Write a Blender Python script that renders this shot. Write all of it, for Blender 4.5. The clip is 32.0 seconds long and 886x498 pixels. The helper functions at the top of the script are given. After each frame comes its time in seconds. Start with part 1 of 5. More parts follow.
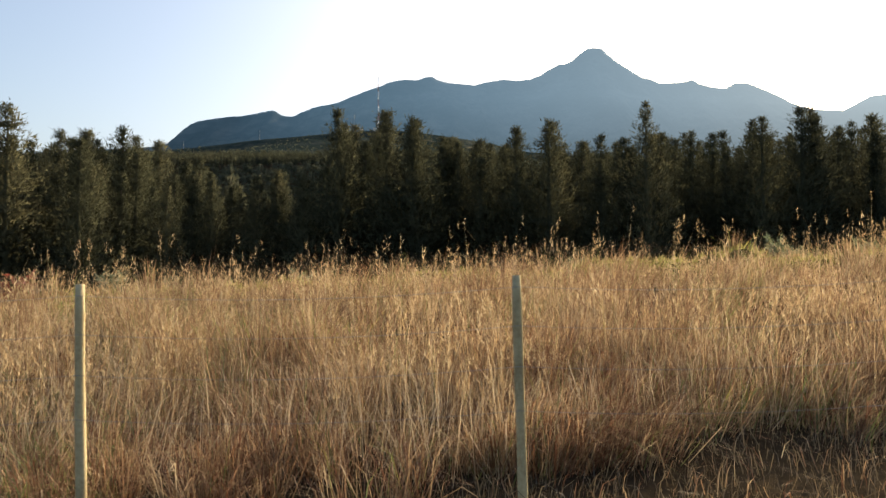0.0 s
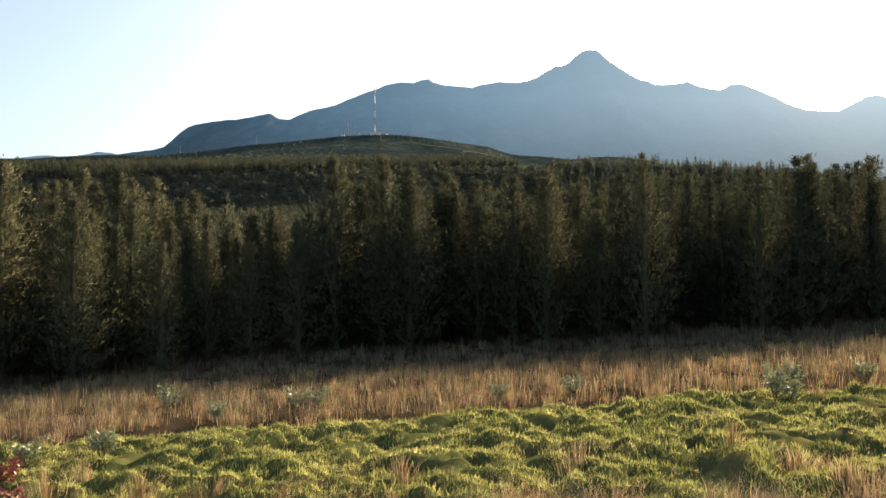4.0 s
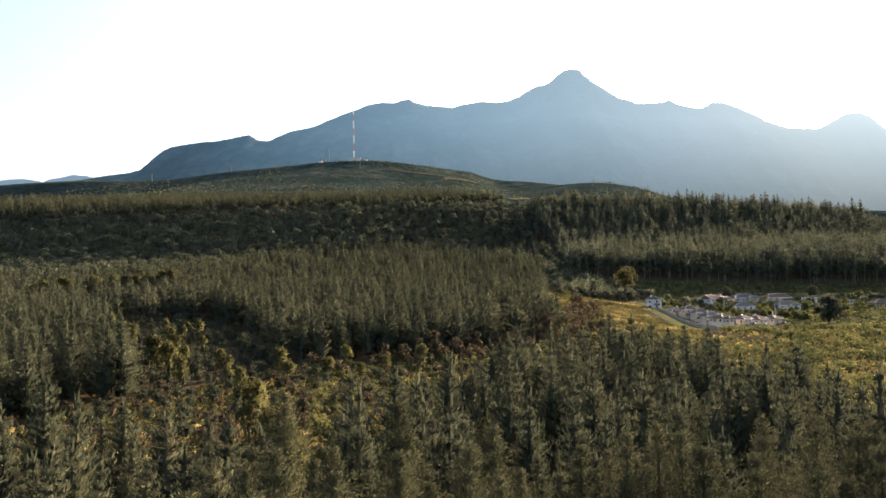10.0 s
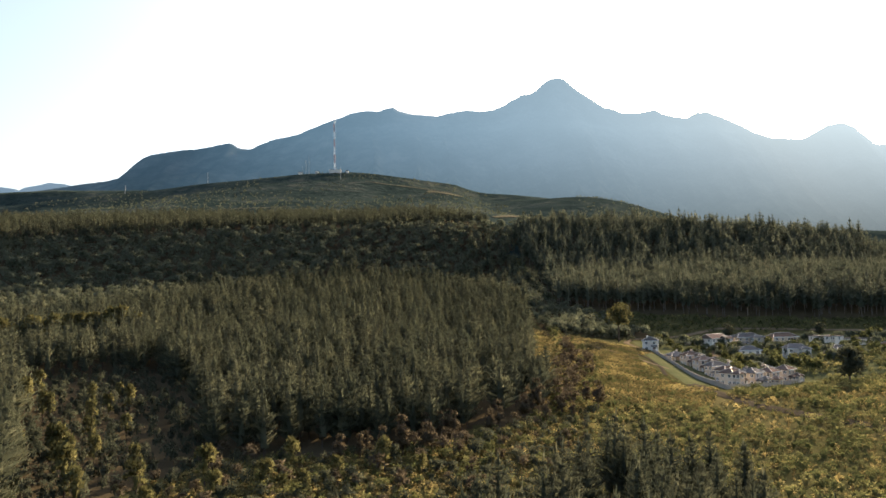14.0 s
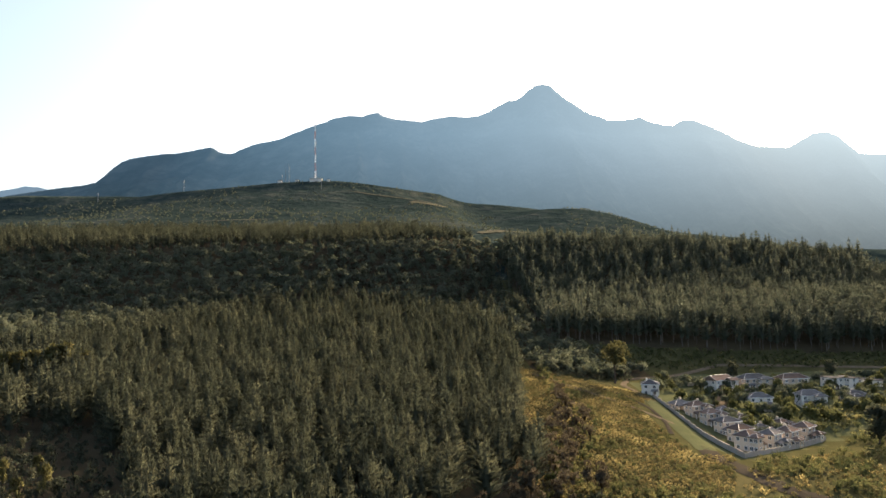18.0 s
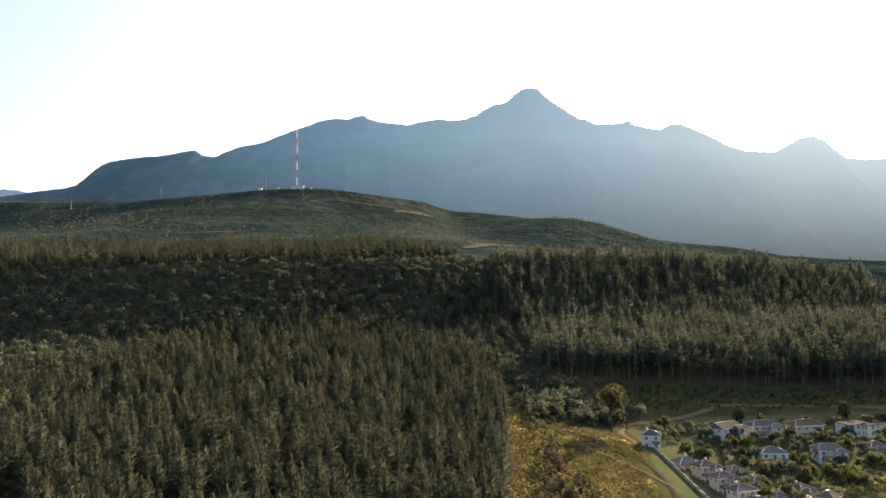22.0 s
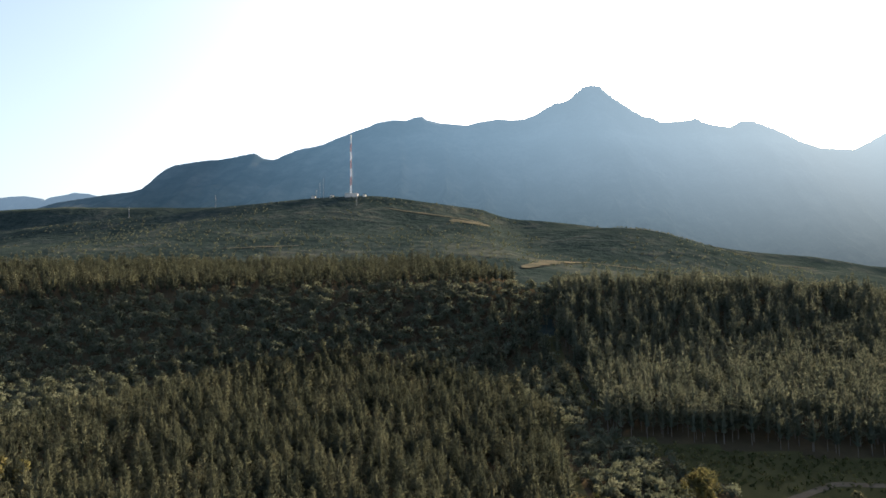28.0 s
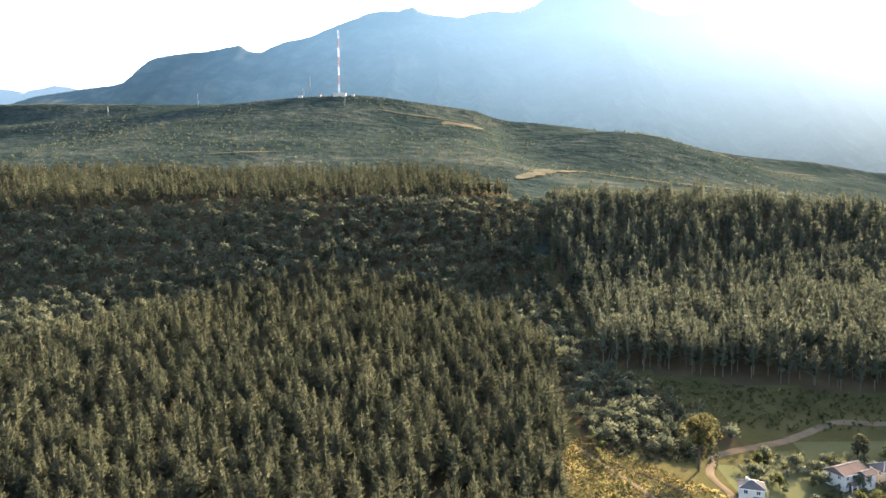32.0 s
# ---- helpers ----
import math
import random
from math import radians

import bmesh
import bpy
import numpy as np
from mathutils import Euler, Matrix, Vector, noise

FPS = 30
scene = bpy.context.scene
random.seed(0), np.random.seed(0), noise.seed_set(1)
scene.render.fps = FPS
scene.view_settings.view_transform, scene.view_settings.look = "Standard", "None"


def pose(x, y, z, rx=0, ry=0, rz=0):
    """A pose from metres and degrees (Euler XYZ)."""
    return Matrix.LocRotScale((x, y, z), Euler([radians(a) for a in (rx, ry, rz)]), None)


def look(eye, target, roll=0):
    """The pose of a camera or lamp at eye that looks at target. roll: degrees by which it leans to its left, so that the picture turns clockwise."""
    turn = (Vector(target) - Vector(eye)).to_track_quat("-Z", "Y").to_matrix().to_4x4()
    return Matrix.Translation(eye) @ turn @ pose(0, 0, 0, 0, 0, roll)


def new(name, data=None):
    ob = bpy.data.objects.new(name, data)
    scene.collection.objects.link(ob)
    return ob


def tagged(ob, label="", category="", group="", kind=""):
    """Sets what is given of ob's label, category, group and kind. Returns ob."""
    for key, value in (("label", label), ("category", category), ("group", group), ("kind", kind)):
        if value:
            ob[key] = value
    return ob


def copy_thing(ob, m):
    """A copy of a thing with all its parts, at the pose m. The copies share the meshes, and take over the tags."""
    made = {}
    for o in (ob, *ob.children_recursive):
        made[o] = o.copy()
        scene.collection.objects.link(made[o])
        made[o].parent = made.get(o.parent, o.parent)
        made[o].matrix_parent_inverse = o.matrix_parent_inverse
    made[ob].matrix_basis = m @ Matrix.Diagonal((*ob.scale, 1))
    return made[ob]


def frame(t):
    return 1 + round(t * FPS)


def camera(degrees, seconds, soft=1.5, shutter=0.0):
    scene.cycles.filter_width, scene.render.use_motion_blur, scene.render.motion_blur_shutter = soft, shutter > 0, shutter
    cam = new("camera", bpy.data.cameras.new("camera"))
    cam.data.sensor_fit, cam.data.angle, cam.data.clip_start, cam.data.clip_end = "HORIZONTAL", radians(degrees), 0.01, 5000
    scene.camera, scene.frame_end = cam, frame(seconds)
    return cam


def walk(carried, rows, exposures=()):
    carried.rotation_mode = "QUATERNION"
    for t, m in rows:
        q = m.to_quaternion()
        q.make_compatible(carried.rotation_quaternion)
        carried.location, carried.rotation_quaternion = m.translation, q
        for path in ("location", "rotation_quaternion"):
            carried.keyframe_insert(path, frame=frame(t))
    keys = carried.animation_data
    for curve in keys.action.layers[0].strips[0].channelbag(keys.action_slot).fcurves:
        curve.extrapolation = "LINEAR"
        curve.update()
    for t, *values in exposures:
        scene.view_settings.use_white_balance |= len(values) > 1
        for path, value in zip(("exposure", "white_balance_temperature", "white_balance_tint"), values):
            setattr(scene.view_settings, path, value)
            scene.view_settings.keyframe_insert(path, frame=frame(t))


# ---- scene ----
cam = camera(63.7, 32.0)
METRES, EYE, TILT, LEAN, TURN = 250.0, 1.35, 1.7, 0.0, 0.0
ROWS = [
    (0, 0, 0, 0, 0.10, 0.39, 0.33),
    (0.5, -0.0001, -0.0001, 0.0017, 0.10, 0.40, 0.35),
    (1, -0.0001, -0.0002, 0.0035, 0.12, 0.41, 0.45),
    (1.5, -0.0001, -0.0001, 0.0050, 0.09, 0.42, 0.46),
    (2, 0, 0.0001, 0.0060, 0.04, 0.43, 0.50),
    (2.5, -0, 0, 0.0068, 0.02, 0.46, 0.55),
    (3, -0, -0.0001, 0.0078, 0.01, 0.52, 0.55),
    (3.5, 0, 0.0003, 0.0115, -0.05, 0.48, 0.57),
    (4, 0.0004, 0.0008, 0.019, -0.11, 0.50, 0.60),
    (4.5, 0.0007, 0.0048, 0.027, -0.21, 0.67, 0.67),
    (7, 0.0021, 0.0603, 0.0663, -0.70, 1.11, 0.77),
    (7.5, 0.0033, 0.0761, 0.0747, -0.83, 1.24, 0.86),
    (8, 0.0046, 0.0919, 0.0829, -0.97, 1.34, 0.93),
    (8.5, 0.0063, 0.1092, 0.0915, -1.08, 1.46, 0.98),
    (9, 0.0085, 0.1272, 0.1002, -1.18, 1.55, 1.14),
    (9.5, 0.0108, 0.1455, 0.1087, -1.29, 1.66, 1.24),
    (10, 0.0133, 0.1631, 0.1168, -1.43, 1.78, 1.28),
    (10.5, 0.016, 0.1817, 0.1253, -1.59, 1.87, 1.31),
    (11, 0.0187, 0.1999, 0.1339, -1.74, 1.94, 1.30),
    (11.5, 0.0215, 0.2179, 0.1424, -1.88, 2.02, 1.33),
    (12, 0.0242, 0.2353, 0.1502, -2.02, 2.08, 1.36),
    (12.5, 0.0271, 0.2535, 0.1582, -2.18, 2.14, 1.34),
    (13, 0.0301, 0.2715, 0.1664, -2.30, 2.18, 1.33),
    (13.5, 0.0328, 0.2896, 0.1743, -2.46, 2.25, 1.30),
    (14, 0.0355, 0.3063, 0.1818, -2.61, 2.29, 1.27),
    (14.5, 0.0383, 0.324, 0.1897, -2.78, 2.30, 1.25),
    (16.5, 0.0432, 0.3922, 0.2202, -3.42, 2.48, 1.11),
    (17, 0.0463, 0.4091, 0.2281, -3.56, 2.50, 1.10),
    (17.5, 0.0491, 0.4266, 0.236, -3.72, 2.54, 1.07),
    (18, 0.052, 0.4425, 0.2435, -3.84, 2.57, 1.07),
    (18.5, 0.0554, 0.4594, 0.2519, -3.96, 2.57, 1.08),
    (19, 0.0585, 0.4765, 0.2597, -4.11, 2.61, 1.09),
    (19.5, 0.0618, 0.493, 0.2683, -4.25, 2.61, 1.07),
    (20, 0.0643, 0.5094, 0.2763, -4.37, 2.61, 1.07),
    (20.5, 0.068, 0.526, 0.2843, -4.49, 2.63, 1.09),
    (21, 0.071, 0.5429, 0.2926, -4.60, 2.63, 1.08),
    (21.5, 0.0743, 0.5595, 0.3007, -4.72, 2.65, 1.08),
    (22, 0.0772, 0.5755, 0.3086, -4.85, 2.66, 1.08),
    (22.5, 0.0803, 0.5923, 0.3167, -4.99, 2.65, 1.06),
    (23, 0.0833, 0.6089, 0.3249, -5.13, 2.63, 1.04),
    (23.5, 0.0859, 0.6263, 0.3325, -4.73, 2.65, 0.99),
    (24, 0.0885, 0.6418, 0.3401, -3.06, 2.71, 0.85),
    (24.5, 0.0921, 0.6585, 0.3478, -2.05, 2.74, 0.78),
    (25, 0.0946, 0.6748, 0.3563, -1.13, 2.74, 0.72),
    (25.5, 0.0968, 0.6912, 0.3641, -0.24, 2.76, 0.63),
    (27.5, 0.1041, 0.7551, 0.395, 0.00, 2.73, 0.75),
    (28, 0.1057, 0.7692, 0.4022, -0.09, 2.55, 0.78),
    (28.5, 0.1065, 0.7834, 0.4081, -0.19, -0.65, 0.75),
    (29, 0.1075, 0.7957, 0.4189, -0.25, -5.50, 0.68),
    (29.5, 0.1082, 0.8047, 0.4264, -0.35, -5.74, 0.58),
    (30, 0.1091, 0.8147, 0.4348, -0.40, -5.81, 0.50),
    (30.5, 0.1096, 0.8261, 0.4429, -0.49, -5.81, 0.45),
    (31, 0.11, 0.8385, 0.4504, -0.57, -5.80, 0.42),
    (31.5, 0.1104, 0.8509, 0.4555, -0.64, -5.85, 0.45),
    (32, 0.1104, 0.8644, 0.4562, -0.71, -5.79, 0.44),
]
M_ALL = [(t, pose(0, 0, EYE, TILT, LEAN, TURN) @ pose(METRES * x, METRES * y, METRES * z, 90 + pitch, roll, yaw)) for t, x, y, z, yaw, pitch, roll in ROWS]
EXPOSURES = [(0.0, 1.12, 6600, 10), (3.0, 1.3, 6500, 10), (4.5, 1.6, 6500, 11), (7.0, 1.95, 6700, 12), (9.0, 1.85, 6700, 12), (13.0, 1.7, 6700, 11), (19.0, 1.65, 6700, 11), (23.2, 1.6, 6600, 11), (24.3, 1.45, 6400, 12), (27.5, 1.5, 6400, 12), (28.2, 1.6, 6400, 12), (29.2, 1.85, 6500, 12), (30.0, 2.1, 6500, 12), (31.0, 2.5, 6500, 12), (32.0, 2.8, 6500, 12)]
walk(cam, M_ALL, EXPOSURES)

# ---- light ----
SUN_AZ, SUN_EL = 38.0, 22.5          # degrees right of the line of flight, degrees up
world = bpy.data.worlds.new("sky")
scene.world = world
world.use_nodes = True
wn = world.node_tree.nodes
sky = wn.new("ShaderNodeTexSky")
sky.sky_type = 'NISHITA'
sky.sun_disc = False
sky.sun_elevation = radians(SUN_EL)
sky.sun_rotation = radians(SUN_AZ)
sky.air_density, sky.dust_density, sky.ozone_density = 1.0, 4.0, 1.0
wn["Background"].inputs[1].default_value = 0.112
world.node_tree.links.new(sky.outputs[0], wn["Background"].inputs[0])

sun_data = bpy.data.lights.new("sun", 'SUN')
sun_data.energy, sun_data.angle, sun_data.color = 5.0, radians(0.6), (1.0, 0.80, 0.55)
sun = new("sun", sun_data)
sun_way = Vector((math.sin(radians(SUN_AZ)) * math.cos(radians(SUN_EL)), math.cos(radians(SUN_AZ)) * math.cos(radians(SUN_EL)), math.sin(radians(SUN_EL))))
sun.matrix_world = look(sun_way * 300, (0, 0, 0))


# ---- materials ----
def nodes_of(name):
    m = bpy.data.materials.new(name)
    m.use_nodes = True
    return m, m.node_tree.nodes, m.node_tree.links


def ramp(nt, fac, stops):
    r = nt.nodes.new("ShaderNodeValToRGB")
    els = r.color_ramp.elements
    while len(els) < len(stops):
        els.new(0.5)
    for e, (p, c) in zip(els, stops):
        e.position, e.color = p, (*c, 1)
    nt.links.new(fac, r.inputs[0])
    return r.outputs[0]


def noise_tex(nt, scale, detail=4.0, rough=0.6):
    co = nt.nodes.new("ShaderNodeTexCoord")
    n = nt.nodes.new("ShaderNodeTexNoise")
    n.inputs["Scale"].default_value, n.inputs["Detail"].default_value, n.inputs["Roughness"].default_value = scale, detail, rough
    nt.links.new(co.outputs["Object"], n.inputs["Vector"])
    return n.outputs[0]


def blend(nt, a, b, fac, mode='MIX'):
    m = nt.nodes.new("ShaderNodeMix")
    m.data_type, m.blend_type = 'RGBA', mode
    for sock, v in ((m.inputs[6], a), (m.inputs[7], b)):
        if isinstance(v, tuple):
            sock.default_value = (*v, 1)
        else:
            nt.links.new(v, sock)
    if isinstance(fac, float):
        m.inputs[0].default_value = fac
    else:
        nt.links.new(fac, m.inputs[0])
    return m.outputs[2]


def solid(name, stops, coarse=0.3, fine=6.0, rough=0.9, bump=0.3, metal=0.0, by_object=False):
    """An opaque surface: a colour ramp over coarse and fine noise, with relief."""
    m, n, l = nodes_of(name)
    nt = m.node_tree
    a, b = noise_tex(nt, coarse), noise_tex(nt, fine)
    mx = n.new("ShaderNodeMath")
    mx.operation = 'MULTIPLY_ADD'
    l.new(a, mx.inputs[0])
    mx.inputs[1].default_value = 0.6
    ml = n.new("ShaderNodeMath")
    ml.operation = 'MULTIPLY'
    l.new(b, ml.inputs[0])
    ml.inputs[1].default_value = 0.4
    l.new(ml.outputs[0], mx.inputs[2])
    fac = mx.outputs[0]
    if by_object:
        oi = n.new("ShaderNodeObjectInfo")
        ad = n.new("ShaderNodeMath")
        ad.operation = 'MULTIPLY_ADD'
        l.new(oi.outputs["Random"], ad.inputs[0])
        ad.inputs[1].default_value = 0.3
        ad2 = n.new("ShaderNodeMath")
        ad2.operation = 'SUBTRACT'
        l.new(fac, ad.inputs[2])
        l.new(ad.outputs[0], ad2.inputs[0])
        ad2.inputs[1].default_value = 0.15
        fac = ad2.outputs[0]
    p = n["Principled BSDF"]
    l.new(ramp(nt, fac, stops), p.inputs["Base Color"])
    p.inputs["Roughness"].default_value, p.inputs["Metallic"].default_value = rough, metal
    if rough > 0.3:
        p.inputs["Specular IOR Level"].default_value = 0.0 if rough > 0.8 else 0.12
    if bump:
        bn = n.new("ShaderNodeBump")
        bn.inputs["Strength"].default_value, bn.inputs["Distance"].default_value = bump, 0.4 / fine
        l.new(b, bn.inputs["Height"])
        l.new(bn.outputs[0], p.inputs["Normal"])
    return m


def leafy(name, stops, trans=0.35, patch=0.12, gloss=0.06, by_object=False, patch_part=0.55):
    """Thin leaves or blades: each piece has its own tone within patches of tone, and light shines through."""
    m, n, l = nodes_of(name)
    nt = m.node_tree
    geo = n.new("ShaderNodeNewGeometry")
    a = noise_tex(nt, patch, 3.0)
    st = n.new("ShaderNodeMapRange")
    st.inputs[1].default_value, st.inputs[2].default_value = 0.3, 0.7
    l.new(a, st.inputs[0])
    k = n.new("ShaderNodeMix")
    k.data_type = 'FLOAT'
    k.inputs[0].default_value = patch_part
    l.new(geo.outputs["Random Per Island"], k.inputs[2])
    l.new(st.outputs[0], k.inputs[3])
    fac = k.outputs[0]
    if by_object:
        oi = n.new("ShaderNodeObjectInfo")
        k2 = n.new("ShaderNodeMix")
        k2.data_type = 'FLOAT'
        k2.inputs[0].default_value = 0.45
        l.new(fac, k2.inputs[2])
        l.new(oi.outputs["Random"], k2.inputs[3])
        fac = k2.outputs[0]
    col = ramp(nt, fac, stops)
    d, tr, gl = n.new("ShaderNodeBsdfDiffuse"), n.new("ShaderNodeBsdfTranslucent"), n.new("ShaderNodeBsdfGlossy")
    gl.inputs["Roughness"].default_value = 0.5
    l.new(col, d.inputs[0])
    l.new(col, tr.inputs[0])
    gl.inputs[0].default_value = (0.8, 0.8, 0.75, 1)
    m1, m2 = n.new("ShaderNodeMixShader"), n.new("ShaderNodeMixShader")
    m1.inputs[0].default_value, m2.inputs[0].default_value = trans, gloss
    l.new(d.outputs[0], m1.inputs[1])
    l.new(tr.outputs[0], m1.inputs[2])
    l.new(m1.outputs[0], m2.inputs[1])
    l.new(gl.outputs[0], m2.inputs[2])
    l.new(m2.outputs[0], n["Material Output"].inputs[0])
    n.remove(n["Principled BSDF"])
    return m


M_PINE = leafy("pine_needles", [(0.0, (0.028, 0.033, 0.022)), (0.5, (0.064, 0.067, 0.040)), (1.0, (0.135, 0.126, 0.070))], 0.28, 0.10, 0.0, True)
M_PINE_FAR = leafy("pine_needles_far", [(0.0, (0.032, 0.039, 0.028)), (0.5, (0.060, 0.067, 0.045)), (1.0, (0.110, 0.108, 0.068))], 0.38, 0.05, 0.0, False, 0.5)
# Hill pines: same needles in a paler, bluer tone that stands in for haze.
M_PINE_HAZED = leafy("haze_paled_pine_needles", [(0.0, (0.046, 0.055, 0.042)), (0.5, (0.086, 0.097, 0.068)), (1.0, (0.145, 0.148, 0.102))], 0.45, 0.05, 0.0, False, 0.5)
M_BARK = solid("pine_bark", [(0.2, (0.035, 0.027, 0.022)), (0.8, (0.11, 0.088, 0.070))], 0.6, 8.0, 0.95, 0.6)
M_PALEBARK = solid("pale_pine_bark", [(0.2, (0.085, 0.072, 0.060)), (0.8, (0.17, 0.145, 0.12))], 0.6, 4.0, 0.95, 0.4)
M_WOOD_LEAF = leafy("broad_leaves", [(0.0, (0.080, 0.094, 0.060)), (0.5, (0.108, 0.120, 0.080)), (1.0, (0.14, 0.146, 0.100))], 0.4, 0.12, 0.0, False, 0.85)
M_BARE = leafy("bare_twigs", [(0.0, (0.045, 0.036, 0.024)), (0.6, (0.090, 0.074, 0.050)), (1.0, (0.15, 0.122, 0.082))], 0.25, 0.2, 0.0)
M_BUSH = leafy("bush_leaves", [(0.0, (0.038, 0.050, 0.022)), (0.5, (0.105, 0.112, 0.046)), (1.0, (0.28, 0.235, 0.10))], 0.45, 0.16, 0.0, False, 0.75)
M_GUM = leafy("gum_leaves", [(0.0, (0.045, 0.050, 0.022)), (0.5, (0.105, 0.10, 0.042)), (1.0, (0.19, 0.165, 0.075))], 0.35, 0.2, 0.0)
M_GOLD = leafy("golden_grass", [(0.0, (0.048, 0.022, 0.014)), (0.28, (0.16, 0.074, 0.040)), (0.5, (0.285, 0.176, 0.098)), (0.75, (0.47, 0.34, 0.19)), (1.0, (0.70, 0.58, 0.38))], 0.42, 0.9, 0.03, False, 0.36)
M_STRAW = leafy("pale_straw", [(0.0, (0.36, 0.26, 0.15)), (0.5, (0.52, 0.41, 0.26)), (1.0, (0.70, 0.60, 0.42))], 0.35, 0.9, 0.05, False, 0.3)
M_GREENBLADE = leafy("green_blades", [(0.0, (0.06, 0.08, 0.02)), (0.6, (0.16, 0.19, 0.05)), (1.0, (0.40, 0.36, 0.08))], 0.45, 0.8, 0.06)
M_SEED = leafy("seed_heads", [(0.0, (0.20, 0.12, 0.06)), (0.5, (0.44, 0.32, 0.17)), (1.0, (0.75, 0.63, 0.40))], 0.45, 0.8, 0.02, False, 0.4)
M_TURF = leafy("turf_blades", [(0.0, (0.08, 0.095, 0.028)), (0.4, (0.25, 0.26, 0.075)), (0.75, (0.47, 0.45, 0.15)), (1.0, (0.68, 0.61, 0.26))], 0.4, 0.5, 0.0, False, 0.4)
M_DULL = leafy("dull_grass", [(0.0, (0.045, 0.036, 0.022)), (0.5, (0.12, 0.09, 0.052)), (1.0, (0.27, 0.205, 0.115))], 0.35, 0.15, 0.04)
M_HERB = leafy("grey_green_leaves", [(0.0, (0.07, 0.09, 0.045)), (1.0, (0.22, 0.25, 0.13))], 0.4, 1.0, 0.08)
M_REDLEAF = leafy("red_flowers", [(0.0, (0.08, 0.025, 0.018)), (1.0, (0.22, 0.05, 0.035))], 0.4, 1.0, 0.05)
M_HEATH = leafy("bracken", [(0.0, (0.054, 0.062, 0.026)), (0.35, (0.115, 0.112, 0.045)), (0.5, (0.165, 0.125, 0.058)), (0.65, (0.29, 0.235, 0.098)), (1.0, (0.48, 0.39, 0.17))], 0.45, 0.07, 0.0, False, 0.7)

G_SOIL = solid("dry_ground", [(0.25, (0.020, 0.015, 0.010)), (0.55, (0.042, 0.032, 0.020)), (0.8, (0.085, 0.066, 0.040))], 0.25, 9.0, 0.9, 0.8)
G_TURF = solid("green_turf", [(0.25, (0.035, 0.035, 0.014)), (0.5, (0.07, 0.078, 0.026)), (0.66, (0.10, 0.07, 0.035)), (0.8, (0.16, 0.085, 0.045))], 0.35, 7.0, 0.9, 0.6)
G_FOREST = solid("forest_floor", [(0.25, (0.03, 0.024, 0.016)), (0.6, (0.07, 0.055, 0.032)), (0.85, (0.12, 0.09, 0.05))], 0.08, 3.0)
G_HEATH = solid("heath_ground", [(0.3, (0.036, 0.036, 0.016)), (0.5, (0.058, 0.055, 0.024)), (0.7, (0.098, 0.082, 0.038))], 0.05, 1.5)
G_LAWN = solid("mown_lawn", [(0.3, (0.052, 0.060, 0.030)), (0.7, (0.105, 0.104, 0.052))], 0.05, 2.0)
G_HILL = solid("foothill_scrub", [(0.36, (0.014, 0.022, 0.021)), (0.46, (0.022, 0.032, 0.029)), (0.55, (0.032, 0.043, 0.038)), (0.66, (0.068, 0.072, 0.058))], 0.009, 0.05, 0.95, 0.9)
G_TRACK = solid("dirt_track", [(0.3, (0.085, 0.066, 0.044)), (0.7, (0.155, 0.122, 0.084))], 0.2, 4.0)


G_DIRT = solid("dark_dirt", [(0.3, (0.034, 0.029, 0.022)), (0.7, (0.062, 0.052, 0.039))], 0.2, 3.0)


# ---- lay of the land ----
YK = (-400, 0, 75, 130, 200, 250, 330, 425, 475, 550, 600, 640, 700, 760, 830, 1000, 1380, 1446, 1700, 2400, 4500)
ZK = (-3, 0, -1.3, 2, 6.5, 9, 15, 25, 30, 42, 50, 57, 87, 118, 131, 165, 243, 268, 305, 420, 450)


def ease(a, b, v):
    t = np.clip((v - a) / (b - a), 0, 1)
    return t * t * (3 - 2 * t)


def vnoise(x, y, seed=0):
    """Smooth value noise, 0 to 1, one cell to a unit."""
    xi, yi = np.floor(x).astype(np.int64), np.floor(y).astype(np.int64)
    fx, fy = x - xi, y - yi
    fx, fy = fx * fx * (3 - 2 * fx), fy * fy * (3 - 2 * fy)

    def cell(i, j):
        h = (i * 374761393 + j * 668265263 + seed * 1442695041) & 0x7FFFFFFF
        h = ((h ^ (h >> 13)) * 1274126177) & 0x7FFFFFFF
        return ((h ^ (h >> 16)) & 0xFFFF) / 65535.0
    return (cell(xi, yi) * (1 - fx) + cell(xi + 1, yi) * fx) * (1 - fy) + (cell(xi, yi + 1) * (1 - fx) + cell(xi + 1, yi + 1) * fx) * fy


def fbm(x, y, octaves=4, seed=0):
    s, a, tot = 0, 1.0, 0
    for k in range(octaves):
        s = s + a * vnoise(x * 2 ** k, y * 2 ** k, seed + k)
        tot += a
        a *= 0.5
    return s / tot


def turf_zone(x, y):
    """1 in the strip of green hummocks, 0 outside it."""
    wob = 2.2 * (fbm(x / 5, y / 5, 2, 3) - 0.5)
    front, back = 15.5 + 0.02 * x + wob, 27.3 + 0.03 * x + wob
    return ease(front - 0.8, front + 1.2, y) * (1 - ease(back - 1.5, back + 0.7, y)) * ease(-30, -26, x) * (1 - ease(24, 30, x))


def mound(x, y):
    """Distance to the nearest of one scattered point a cell."""
    xi, yi = np.floor(x), np.floor(y)
    best = np.full(x.shape, 9.0)
    for i in (-1, 0, 1):
        for j in (-1, 0, 1):
            cx, cy = xi + i, yi + j
            px, py = cx + vnoise(cx, cy, 81), cy + vnoise(cx, cy, 82)
            sz = 0.75 + 0.6 * vnoise(cx, cy, 83)
            best = np.minimum(best, np.hypot(x - px, y - py) / sz)
    return best


